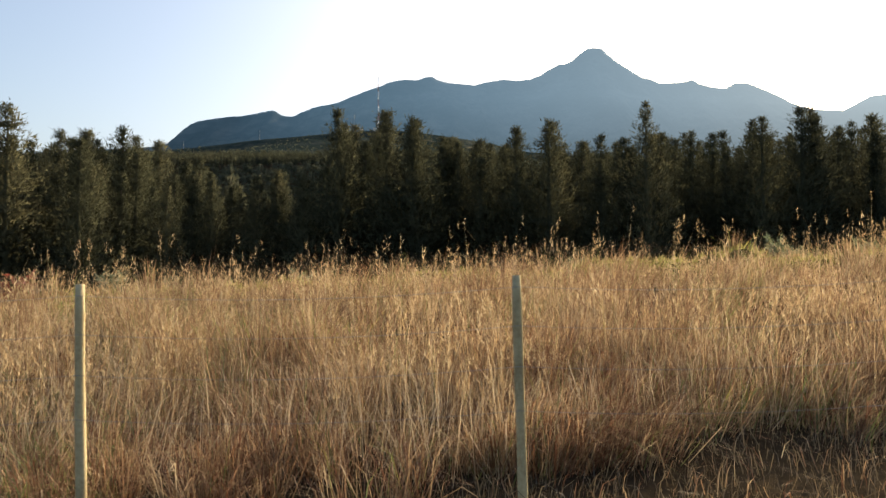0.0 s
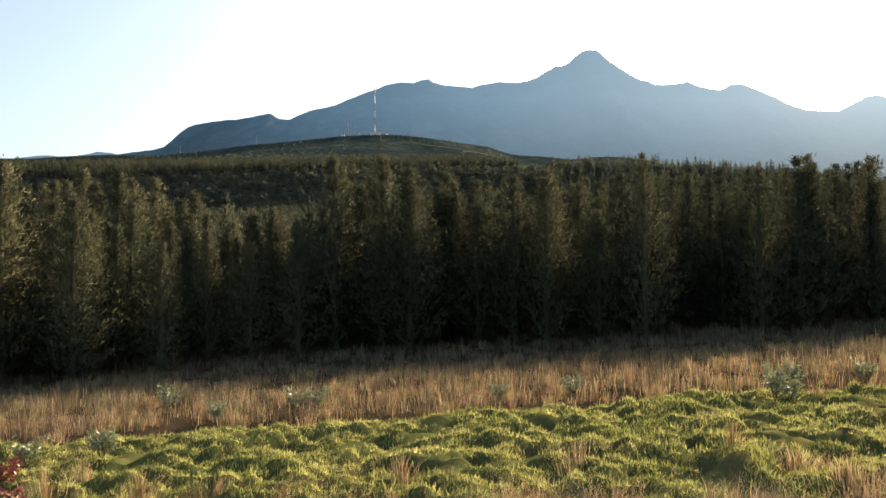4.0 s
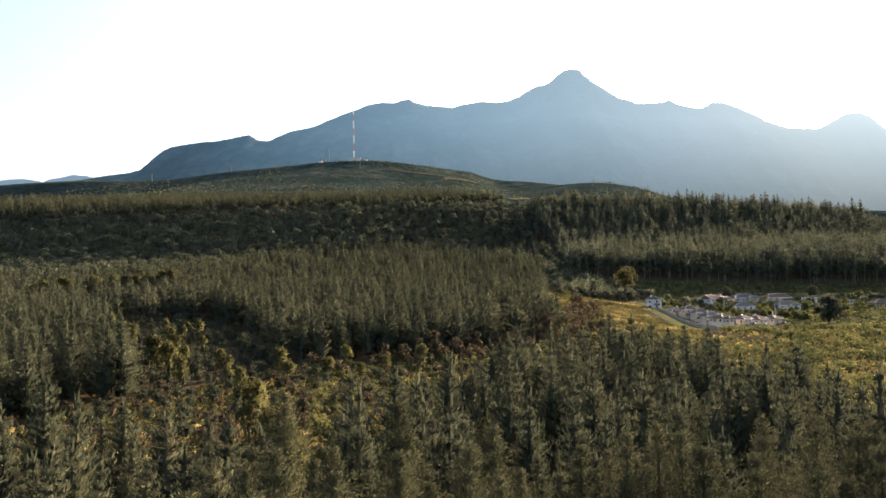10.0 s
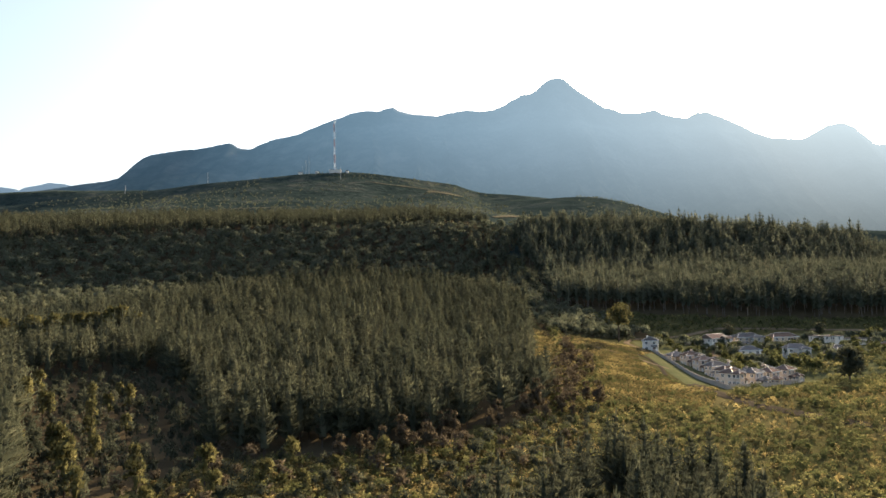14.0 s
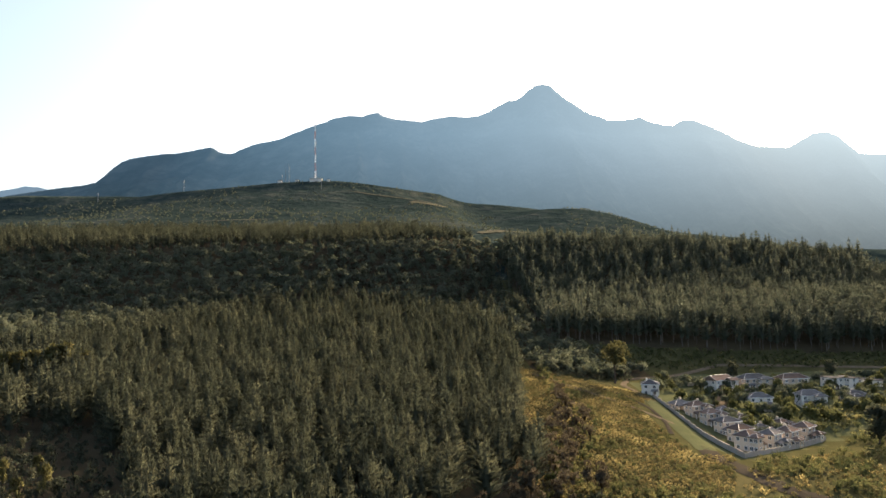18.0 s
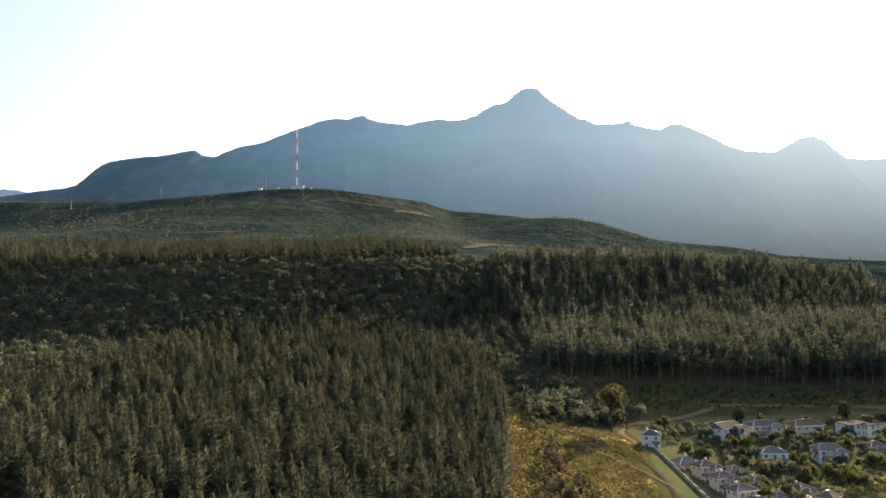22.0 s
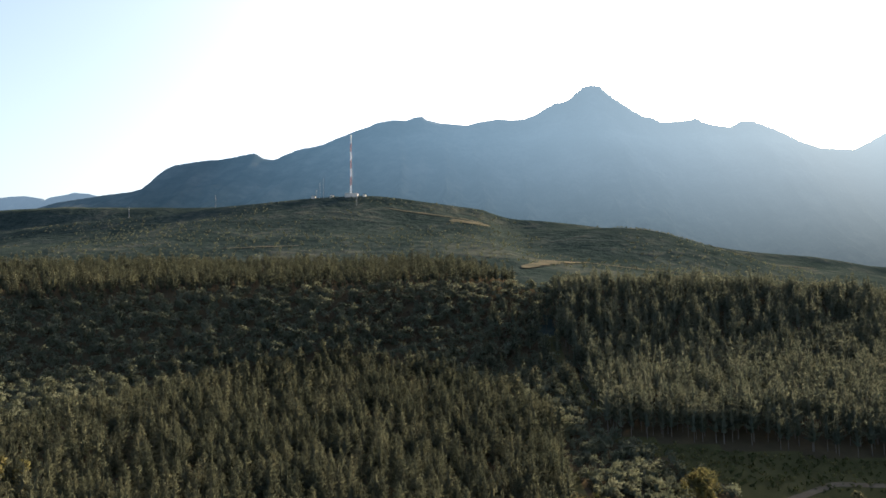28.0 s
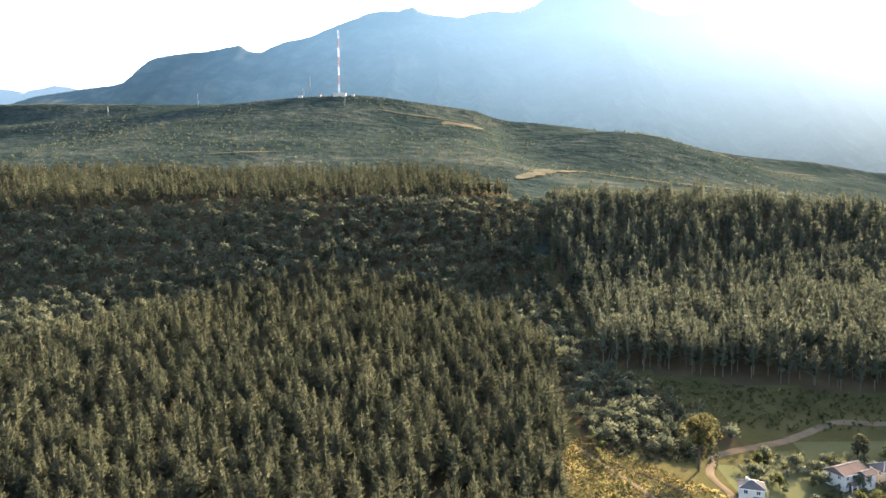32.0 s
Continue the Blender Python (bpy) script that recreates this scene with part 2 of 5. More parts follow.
def land(x, y):
    """The ground's height."""
    x, y = np.atleast_1d(np.asarray(x, float)), np.atleast_1d(np.asarray(y, float))
    z = sum(np.interp(y + d, YK, ZK) for d in (-18, -9, 0, 9, 18)) / 5
    z = z + 0.05 * np.clip(x, -80, 60) * (1 - ease(60, 220, y))
    z = z + 1.2 * ease(4, 16, y) * (1 - ease(28, 62, y))
    z = z - 9 * ease(60, 170, x) * ease(300, 380, y) * (1 - ease(480, 570, y))
    r = np.maximum(x - 100, 0)
    z = z - (0.05 + 0.15 * ease(790, 1060, y)) * r * ease(590, 720, y) * (1 - ease(1700, 2300, y)) / (1 + r / 1500)
    z = z + 34 * np.exp(-((x + 133) ** 2 + (y - 1446) ** 2) / 210 ** 2)
    z = z - 0.07 * np.maximum(-x - 350, 0) * ease(900, 1300, y) * (1 - ease(1900, 2050, y))
    far = ease(880, 1200, y)
    z = z + far * (34 * (fbm(x / 420, y / 420, 4, 11) - 0.5) - 18 * np.abs(fbm(x / 260, y / 700, 3, 15) - 0.5))
    z = z - 190 * ease(1420, 1800, y) * ease(0, 520, x) * (1 - ease(2300, 3200, y))
    z = z + 36 * np.exp(-((x - 330) / 140) ** 2 - ((y - 1240) / 190) ** 2) - 14 * np.exp(-((x - 140) / 60) ** 2 - ((y - 1250) / 200) ** 2)
    z = z - 420 * ease(2080, 2350, y)
    hum = turf_zone(x, y)
    near = hum > 0.001
    if near.any():
        nx_, ny_ = x[near], y[near]
        d = mound(nx_ / 0.85 + 1.3 * (fbm(nx_ / 0.9, ny_ / 0.9, 2, 91) - 0.5), ny_ / 0.62 + 1.3 * (fbm(nx_ / 0.9, ny_ / 0.9, 2, 92) - 0.5))
        lump = np.zeros_like(z)
        lump[near] = 0.72 * (0.35 + 0.9 * vnoise(nx_ / 1.4, ny_ / 1.4, 93)) * np.clip(1 - 1.9 * d * d, 0, 1) ** 0.7 + 0.22 * (fbm(nx_ / 0.45, ny_ / 0.45, 2, 94) - 0.5) - 0.25
        z = z + hum * (lump + 0.3 * (fbm(x / 4, y / 4, 2, 9) - 0.5))
    return z


def zof(x, y):
    return float(land(np.array([x]), np.array([y]))[0])


# ---- mesh helpers ----
def mesh_arrays(name, V, F, mats, fmat=None, smooth=False, N=None):
    """A mesh from arrays: vertices n x 3, faces m x 3 or m x 4."""
    V, F = np.ascontiguousarray(V, np.float32), np.ascontiguousarray(F, np.int32)
    me = bpy.data.meshes.new(name)
    k = F.shape[1]
    me.vertices.add(len(V))
    me.vertices.foreach_set("co", V.ravel())
    me.loops.add(len(F) * k)
    me.loops.foreach_set("vertex_index", F.ravel())
    me.polygons.add(len(F))
    me.polygons.foreach_set("loop_start", np.arange(0, len(F) * k, k, dtype=np.int32))
    me.polygons.foreach_set("loop_total", np.full(len(F), k, np.int32))
    if fmat is not None:
        me.polygons.foreach_set("material_index", np.ascontiguousarray(fmat, np.int32))
    if smooth or N is not None:
        me.polygons.foreach_set("use_smooth", np.ones(len(F), bool))
    for m in mats:
        me.materials.append(m)
    me.update(calc_edges=True)
    me.validate()
    if N is not None:
        me.normals_split_custom_set_from_vertices(np.ascontiguousarray(N, np.float32))
    return me


def crown_normals(V, F, rng, up=0.45, heart=None, rough=0.28):
    """Normals that point out of the crown, so that a crown of loose sprays takes the light as one rounded body; faces turned to suit."""
    C = V[F].mean(1)
    d = C - heart if heart is not None else C * np.array((1, 1, 0))
    d = d / (np.linalg.norm(d, axis=1, keepdims=True) + 0.05) + np.array((0, 0, up)) + rng.normal(0, rough, C.shape)
    d /= np.linalg.norm(d, axis=1, keepdims=True)
    g = np.cross(V[F[:, 1]] - V[F[:, 0]], V[F[:, 2]] - V[F[:, 0]])
    F = np.where(((g * d).sum(1) < 0)[:, None], F[:, ::-1], F)
    N = np.zeros_like(V)
    for k in range(3):
        N[F[:, k]] = d
    return V, F, N


def part(name, bm, material, parent, label=""):
    """Links a bmesh as one mesh object under a thing or a part."""
    me = bpy.data.meshes.new(name)
    bm.to_mesh(me)
    bm.free()
    me.materials.append(material)
    ob = new(name, me)
    ob.parent = parent
    if label:
        ob["label"] = label
    return ob


def scatter_mesh(name, templates, picks, P, yaw, scale, mats):
    """One joined mesh: template picks[i] stands at P[i], turned by yaw[i] and scaled by scale[i] (n x 3)."""
    Vs, Fs, Ms, Ns, off = [], [], [], [], 0
    for k, (V, F, FM, N) in enumerate(templates):
        ix = np.nonzero(picks == k)[0]
        if not len(ix):
            continue
        c, s = np.cos(yaw[ix])[:, None], np.sin(yaw[ix])[:, None]
        X, Y, Z = (V[None, :, a] * scale[ix, a][:, None] for a in range(3))
        W = np.stack((X * c - Y * s, X * s + Y * c, Z), -1) + P[ix][:, None, :]
        Vs.append(W.reshape(-1, 3))
        Ns.append(np.stack((N[None, :, 0] * c - N[None, :, 1] * s, N[None, :, 0] * s + N[None, :, 1] * c, N[None, :, 2] + 0 * c), -1).reshape(-1, 3))
        Fs.append((F[None] + (off + np.arange(len(ix)) * len(V))[:, None, None]).reshape(-1, F.shape[1]))
        Ms.append(np.tile(FM, len(ix)))
        off += len(ix) * len(V)
    return mesh_arrays(name, np.concatenate(Vs), np.concatenate(Fs), mats, np.concatenate(Ms), False, np.concatenate(Ns))


def scatter_in(rng, poly, gap, jitter=0.42):
    """Places on a jittered grid inside a polygon."""
    poly = np.array(poly, float)
    x0, y0, x1, y1 = *poly.min(0), *poly.max(0)
    gx, gy = np.meshgrid(np.arange(x0, x1, gap), np.arange(y0, y1, gap))
    x = gx.ravel() + rng.uniform(-jitter, jitter, gx.size) * gap
    y = gy.ravel() + rng.uniform(-jitter, jitter, gx.size) * gap
    return keep_in(x, y, poly)


def keep_in(x, y, poly):
    ins = inside(x, y, poly)
    return x[ins], y[ins]


def inside(x, y, poly):
    poly = np.array(poly, float)
    ins = np.zeros(len(x), bool)
    for (xa, ya), (xb, yb) in zip(poly, np.roll(poly, -1, 0)):
        cross = ((ya > y) != (yb > y)) & (x < (xb - xa) * (y - ya) / (yb - ya + 1e-9) + xa)
        ins ^= cross
    return ins


# ---- plan of the stands ----
STAND_NEAR = ((-15, 69), (0, 67), (60, 62), (70, 100), (70, 200), (64, 220), (42, 226), (24, 196), (16, 184), (5, 168), (-5, 150), (-13, 130), (-15, 100))
STAND_LEFT = ((-15, 70), (-30, 56), (-150, 48), (-260, 250), (-260, 330), (-32, 262), (-48, 236), (-44, 208), (-18, 172), (-14, 145), (-15, 100))
STAND_MID = ((-30, 262), (16, 272), (52, 300), (59, 350), (65, 400), (74, 470), (86, 540), (80, 570), (57, 612), (16, 648), (-40, 668), (-119, 637), (-154, 600), (-185, 559), (-345, 520), (-345, 300), (-260, 320))
STAND_HILL = ((106, 545), (230, 521), (440, 505), (440, 735), (363, 752), (260, 768), (150, 764), (112, 742), (106, 690), (112, 630))
CREST_WOODS = ((104, 742), (150, 766), (260, 771), (363, 756), (440, 738), (440, 754), (260, 788), (125, 780))
BELT = ((-560, 722), (-290, 738), (-172, 753), (-62, 762), (86, 770), (88, 800), (40, 880), (-380, 900), (-560, 900))
WOODS = ((-500, 510), (-330, 525), (-185, 562), (-154, 604), (-119, 641), (-45, 672), (4, 657), (33, 614), (82, 538), (105, 548), (108, 630), (90, 700), (122, 752), (80, 768), (-62, 760), (-172, 750), (-500, 735))
GULLY = ((84, 470), (125, 470), (150, 490), (106, 545), (82, 540))
FIELD = ((66, 296), (104, 300), (124, 342), (130, 440), (100, 466), (72, 486), (62, 400), (50, 303))
SCRUB = ((20, 185), (74, 212), (85, 150), (95, 130), (300, 120), (320, 340), (190, 352), (128, 334), (104, 298), (60, 308), (20, 268), (-28, 256), (-36, 200), (4, 150))
CLEARING = ((-78, 140), (-14, 134), (-5, 152), (5, 170), (22, 196), (42, 228), (68, 300), (20, 268), (-28, 256), (-40, 262), (-66, 214), (-82, 202))
HOLLOW = ((-40, 258), (-70, 330), (-95, 384), (-148, 374), (-122, 325), (-66, 212))
HOLLOW_FAR = ((-215, 418), (-150, 452), (-120, 470), (-150, 440), (-200, 402))
ESTATE = ((122, 334), (176, 372), (260, 400), (330, 440), (330, 490), (180, 492), (130, 462))

# ---- ground ----
def spread(start, first, grow, end):
    out, step = [start], first
    while out[-1] < end:
        out.append(out[-1] + step)
        step *= grow
    return out


xs = np.array([-v for v in spread(22, 0.7, 1.075, 4800)][::-1] + list(np.arange(-21.6, 21.7, 0.3)) + spread(22, 0.7, 1.075, 4800))
ys = np.array([-v for v in spread(2, 2, 1.25, 900)][::-1] + list(np.arange(-1, 13, 0.5)) + list(np.arange(13, 30, 0.25)) + list(np.arange(30, 44, 0.7)) + list(np.arange(44.5, 300, 4.5)) + list(np.arange(300, 900, 7)) + list(np.arange(901, 1500, 11)) + spread(1503, 14, 1.07, 4900))
GX, GY = np.meshgrid(xs, ys)
GZ = land(GX.ravel(), GY.ravel())
nx, ny = len(xs), len(ys)
ii, jj = np.meshgrid(np.arange(nx - 1), np.arange(ny - 1))
q0 = (jj * nx + ii).ravel()
GF = np.stack((q0, q0 + 1, q0 + 1 + nx, q0 + nx), -1)
GV = np.stack((GX.ravel(), GY.ravel(), GZ), -1)
mid = GV[GF].mean(1)
wx = mid[:, 0] + 8 * (vnoise(mid[:, 0] / 7, mid[:, 1] / 7, 5) - 0.5)
wy = mid[:, 1] + 8 * (vnoise(mid[:, 0] / 7, mid[:, 1] / 7, 6) - 0.5)
gm = np.zeros(len(mid), int)
gm[mid[:, 1] > 90 + 60 * (fbm(mid[:, 0] / 40, mid[:, 1] / 40, 3, 77) - 0.5)] = 3
gm[turf_zone(mid[:, 0], mid[:, 1]) > 0.3] = 1
for poly in (STAND_NEAR, STAND_LEFT, STAND_MID, STAND_HILL, CREST_WOODS, BELT, WOODS, GULLY, HOLLOW):
    gm[inside(wx, wy, poly)] = 2
gm[inside(wx, wy, CLEARING)] = 3
gm[inside(mid[:, 0], mid[:, 1], ESTATE)] = 4
gm[(mid[:, 1] > 690) & (gm == 3)] = 5
gm[mid[:, 1] > 905] = 5
ground = tagged(new("ground", mesh_arrays("ground", GV, GF, [G_SOIL, G_TURF, G_FOREST, G_HEATH, G_LAWN, G_HILL], gm, True)), "rolling ground of dry grass, turf, heath and forest floor", "ground", kind="structure")

# ---- mountain ----
RIDGE_X = (-4700, -3000, -1908, -1785, -1662, -1510, -1432, -1344, -1298, -1259, -1241, -1207, -1179, -1144, -1078, -1008, -949, -877, -818, -789, -767, -741, -695, -669, -596, -540, -492, -426, -345, -288, -253, -183, -121, -91, -53, -26, 24, 80, 148, 194, 283, 347, 404, 458, 495, 537, 579, 608, 635, 667, 706, 740, 766, 804, 856, 895, 928, 973, 1007, 1093, 1133, 1163, 1194, 1266, 1314, 1362, 1416, 1496, 1571, 1616, 1710, 1862, 1920, 1992, 2057, 2109, 2171, 2211, 2309, 2410, 3200, 4700)
RIDGE_Z = (420, 440, 507, 530, 566, 588, 599, 608, 618, 632, 661, 691, 710, 725, 735, 744, 747, 759, 771, 774, 756, 746, 744, 761, 788, 798, 809, 836, 869, 885, 903, 915, 911, 923, 929, 911, 898, 893, 885, 898, 912, 906, 912, 933, 956, 980, 985, 1001, 1028, 1052, 1060, 1055, 1029, 997, 963, 937, 916, 908, 890, 892, 898, 906, 885, 869, 863, 890, 890, 858, 824, 797, 765, 756, 786, 824, 832, 813, 761, 729, 720, 725, 690, 600)
mu = np.concatenate((np.arange(-4700, -2200, 60), np.arange(-2200, 2600, 12), np.arange(2600, 4701, 60)))
mv = np.concatenate((np.linspace(0, 1, 64), np.linspace(1.06, 2, 12)))
MU, MV = np.meshgrid(mu, mv)
mu_, mv_ = MU.ravel(), MV.ravel()
ridge = np.interp(mu_, RIDGE_X, RIDGE_Z) + 4 * (fbm(mu_ / 14, mu_ * 0, 3, 31) - 0.5)
my = 2050 + 1250 * np.minimum(mv_, 1) + 900 * np.maximum(mv_ - 1, 0)
rise = np.where(mv_ <= 1, 0.30 * mv_ + 0.70 * mv_ ** 2.2, 1 - 0.8 * (mv_ - 1))
foot = land(mu_, np.full_like(mu_, 2050.0)) - 45
mz = foot + (ridge - foot) * rise
gul = np.abs(fbm(mu_ / 150 + 0.5 * fbm(mu_ / 300, my / 300, 2, 44), my / 900, 4, 41) - 0.5) * 2
spur = fbm(mu_ / 420, my / 500, 4, 47) - 0.5
body = np.clip(mv_ * (1 - mv_) * 4, 0, 1) * (mv_ < 1)
mz = mz - 130 * gul ** 0.8 * body + 150 * spur * body
my = my + 160 * spur * body
nmu, nmv = len(mu), len(mv)
ii, jj = np.meshgrid(np.arange(nmu - 1), np.arange(nmv - 1))
q0 = (jj * nmu + ii).ravel()
MF = np.stack((q0, q0 + 1, q0 + 1 + nmu, q0 + nmu), -1)


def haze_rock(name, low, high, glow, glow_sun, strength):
    """Far mountainside: scrub below and rock above; haze is painted as emission, stronger towards the sun and upwards.
    """
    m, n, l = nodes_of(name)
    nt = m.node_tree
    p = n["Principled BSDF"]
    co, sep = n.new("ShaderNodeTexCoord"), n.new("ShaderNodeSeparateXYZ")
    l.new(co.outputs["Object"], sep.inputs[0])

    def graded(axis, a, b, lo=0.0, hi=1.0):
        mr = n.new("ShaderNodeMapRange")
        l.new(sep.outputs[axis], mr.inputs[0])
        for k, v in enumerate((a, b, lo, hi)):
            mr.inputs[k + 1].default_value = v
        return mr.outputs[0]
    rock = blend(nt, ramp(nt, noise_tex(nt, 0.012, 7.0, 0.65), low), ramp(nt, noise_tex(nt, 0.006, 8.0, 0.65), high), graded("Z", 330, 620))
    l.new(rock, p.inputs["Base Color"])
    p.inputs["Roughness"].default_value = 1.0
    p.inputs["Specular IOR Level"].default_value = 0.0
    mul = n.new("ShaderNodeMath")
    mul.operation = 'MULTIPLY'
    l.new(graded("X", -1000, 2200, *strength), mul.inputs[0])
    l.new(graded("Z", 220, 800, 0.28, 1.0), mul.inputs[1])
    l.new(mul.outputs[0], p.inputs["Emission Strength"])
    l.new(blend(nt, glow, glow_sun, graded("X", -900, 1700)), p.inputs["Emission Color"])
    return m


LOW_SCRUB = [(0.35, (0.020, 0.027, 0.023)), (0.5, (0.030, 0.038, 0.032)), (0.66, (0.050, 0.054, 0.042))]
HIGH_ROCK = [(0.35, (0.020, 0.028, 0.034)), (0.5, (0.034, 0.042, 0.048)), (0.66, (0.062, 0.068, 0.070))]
M_MOUNTAIN = haze_rock("haze_glow_mountainside", LOW_SCRUB, HIGH_ROCK, (0.18, 0.37, 0.54), (0.35, 0.425, 0.46), (0.07, 0.60))
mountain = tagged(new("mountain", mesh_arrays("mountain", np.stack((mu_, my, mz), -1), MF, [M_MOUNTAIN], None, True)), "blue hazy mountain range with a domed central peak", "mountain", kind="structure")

# pale hills at the far end of the range, their haze painted in as emission
M_FARHILL = haze_rock("haze_glow_far_hills", LOW_SCRUB, HIGH_ROCK, (0.22, 0.33, 0.44), (0.22, 0.33, 0.44), (0.34, 0.34))
for label, at_y, hx, hz in (("pale blue hill beyond the range, its haze painted in", 3750, (-3600, -2700, -2210, -2130, -2070, -1990, -1915, -1700, -1300), (560, 620, 655, 668, 666, 655, 630, 590, 500)),
                            ("low blue hill beside the range, its haze painted in", 3620, (-2200, -1960, -1905, -1865, -1800, -1745, -1690, -1620, -1560, -1300), (520, 595, 618, 640, 650, 662, 655, 640, 622, 500))):
    fu, fv = np.meshgrid(np.arange(hx[0], hx[-1] + 1, 15.0), np.linspace(0, 2, 15))
    fu, fv = fu.ravel(), fv.ravel()
    fz = (np.interp(fu, hx, hz) + 6 * (fbm(fu / 40, fv * 3, 3, 36) - 0.5)) * (0.4 + 0.6 * np.where(fv <= 1, fv, 2 - fv))
    nu = len(np.arange(hx[0], hx[-1] + 1, 15.0))
    ii, jj = np.meshgrid(np.arange(nu - 1), np.arange(14))
    q0 = (jj * nu + ii).ravel()
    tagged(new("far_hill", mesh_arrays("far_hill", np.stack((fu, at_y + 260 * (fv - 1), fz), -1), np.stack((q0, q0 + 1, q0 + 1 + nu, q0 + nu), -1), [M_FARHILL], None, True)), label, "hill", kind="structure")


# ---- plants ----
def tuft_tris(rng, P, D, length, width):
    """One thin triangle a needle spray, from P along D."""
    n = len(P)
    D = D / np.linalg.norm(D, axis=1, keepdims=True)
    side = np.cross(D, rng.normal(size=(n, 3)))
    side /= np.linalg.norm(side, axis=1, keepdims=True) + 1e-9
    L, W = length[:, None], width[:, None]
    V = np.stack((P - side * W * 0.5, P + side * W * 0.5, P + D * L), 1).reshape(-1, 3)
    return V, np.arange(len(V)).reshape(-1, 3)


def cone_tris(r0, r1, z0, z1, sides=6, bend=0.0):
    a = np.arange(sides) * 2 * math.pi / sides
    lo = np.stack((r0 * np.cos(a), r0 * np.sin(a), np.full(sides, z0)), -1)
    hi = np.stack((r1 * np.cos(a) + bend, r1 * np.sin(a), np.full(sides, z1)), -1)
    k = np.arange(sides)
    k2 = (k + 1) % sides
    return np.concatenate((lo, hi)), np.concatenate((np.stack((k, k2, sides + k2), -1), np.stack((k, sides + k2, sides + k), -1)))


def heart_tris(rng, radius, z0, z1, rings=6, sides=7):
    """The close-grown inside of a crown: an uneven spindle."""
    V = []
    for k in range(rings):
        f = k / (rings - 1)
        a = np.arange(sides) * 2 * math.pi / sides + rng.uniform(0, 1)
        q = radius * (1 - f) ** 0.8 * rng.uniform(0.6, 1.15, sides) + 0.03
        V.append(np.stack((q * np.cos(a), q * np.sin(a), z0 + (z1 - z0) * f + rng.normal(0, 0.3, sides)), -1))
    F = []
    for k in range(rings - 1):
        for j in range(sides):
            a, b, c, d = k * sides + j, k * sides + (j + 1) % sides, (k + 1) * sides + j, (k + 1) * sides + (j + 1) % sides
            F += [(a, b, d), (a, d, c)]
    return np.concatenate(V), np.array(F)


def pine(rng, height, base, radius, whorls, arms, sprays, tufts, size):
    """Needle sprays on upswept whorled branches round a dense core, as vertices and triangles."""
    P, D, L, W = [], [], [], []
    for i in range(whorls):
        s = (i + rng.uniform(0, 0.8)) / whorls
        h = base + (height - base) * s * 0.97
        reach = radius * ((1 - s) ** 0.8 * min(1.0, 0.75 + s * 1.2) + 0.02)
        n_arms = max(3, round(arms * (1 - 0.35 * s)))
        for j in range(n_arms):
            a = 2 * math.pi * (j + rng.uniform(0, 0.9)) / n_arms
            lift = rng.uniform(0.25, 0.9)
            rr = reach * rng.uniform(0.4, 1.32)
            for k in range(sprays):
                f = (k + rng.uniform(0.3, 1.0)) / sprays
                q = np.array((math.cos(a) * rr * f, math.sin(a) * rr * f, h + rr * f * f * lift))
                for m in range(tufts):
                    P.append(q + rng.normal(0, 0.34 * size, 3))
                    out = 0.75 if m % 2 else 0.3
                    D.append((math.cos(a) * out + rng.normal(0, 0.3), math.sin(a) * out + rng.normal(0, 0.3), rng.uniform(0.0, 1.2)))
                    L.append(size * rng.uniform(0.6, 1.4) * (1 - 0.4 * s))
                    W.append(size * rng.uniform(0.15, 0.32) * (1 - 0.4 * s))
    for k in range(7):
        P.append((0, 0, height - rng.uniform(0.5, 2.4)))
        D.append((rng.normal(0, 0.25), rng.normal(0, 0.25), 1.0))
        L.append(size * rng.uniform(0.5, 0.9))
        W.append(size * 0.13)
    V, F = tuft_tris(rng, np.array(P), np.array(D), np.array(L), np.array(W))
    cv, cf = heart_tris(rng, radius * 0.08, base * 0.6, height - 1.6)
    return np.concatenate((V, cv)), np.concatenate((F, cf + len(V)))


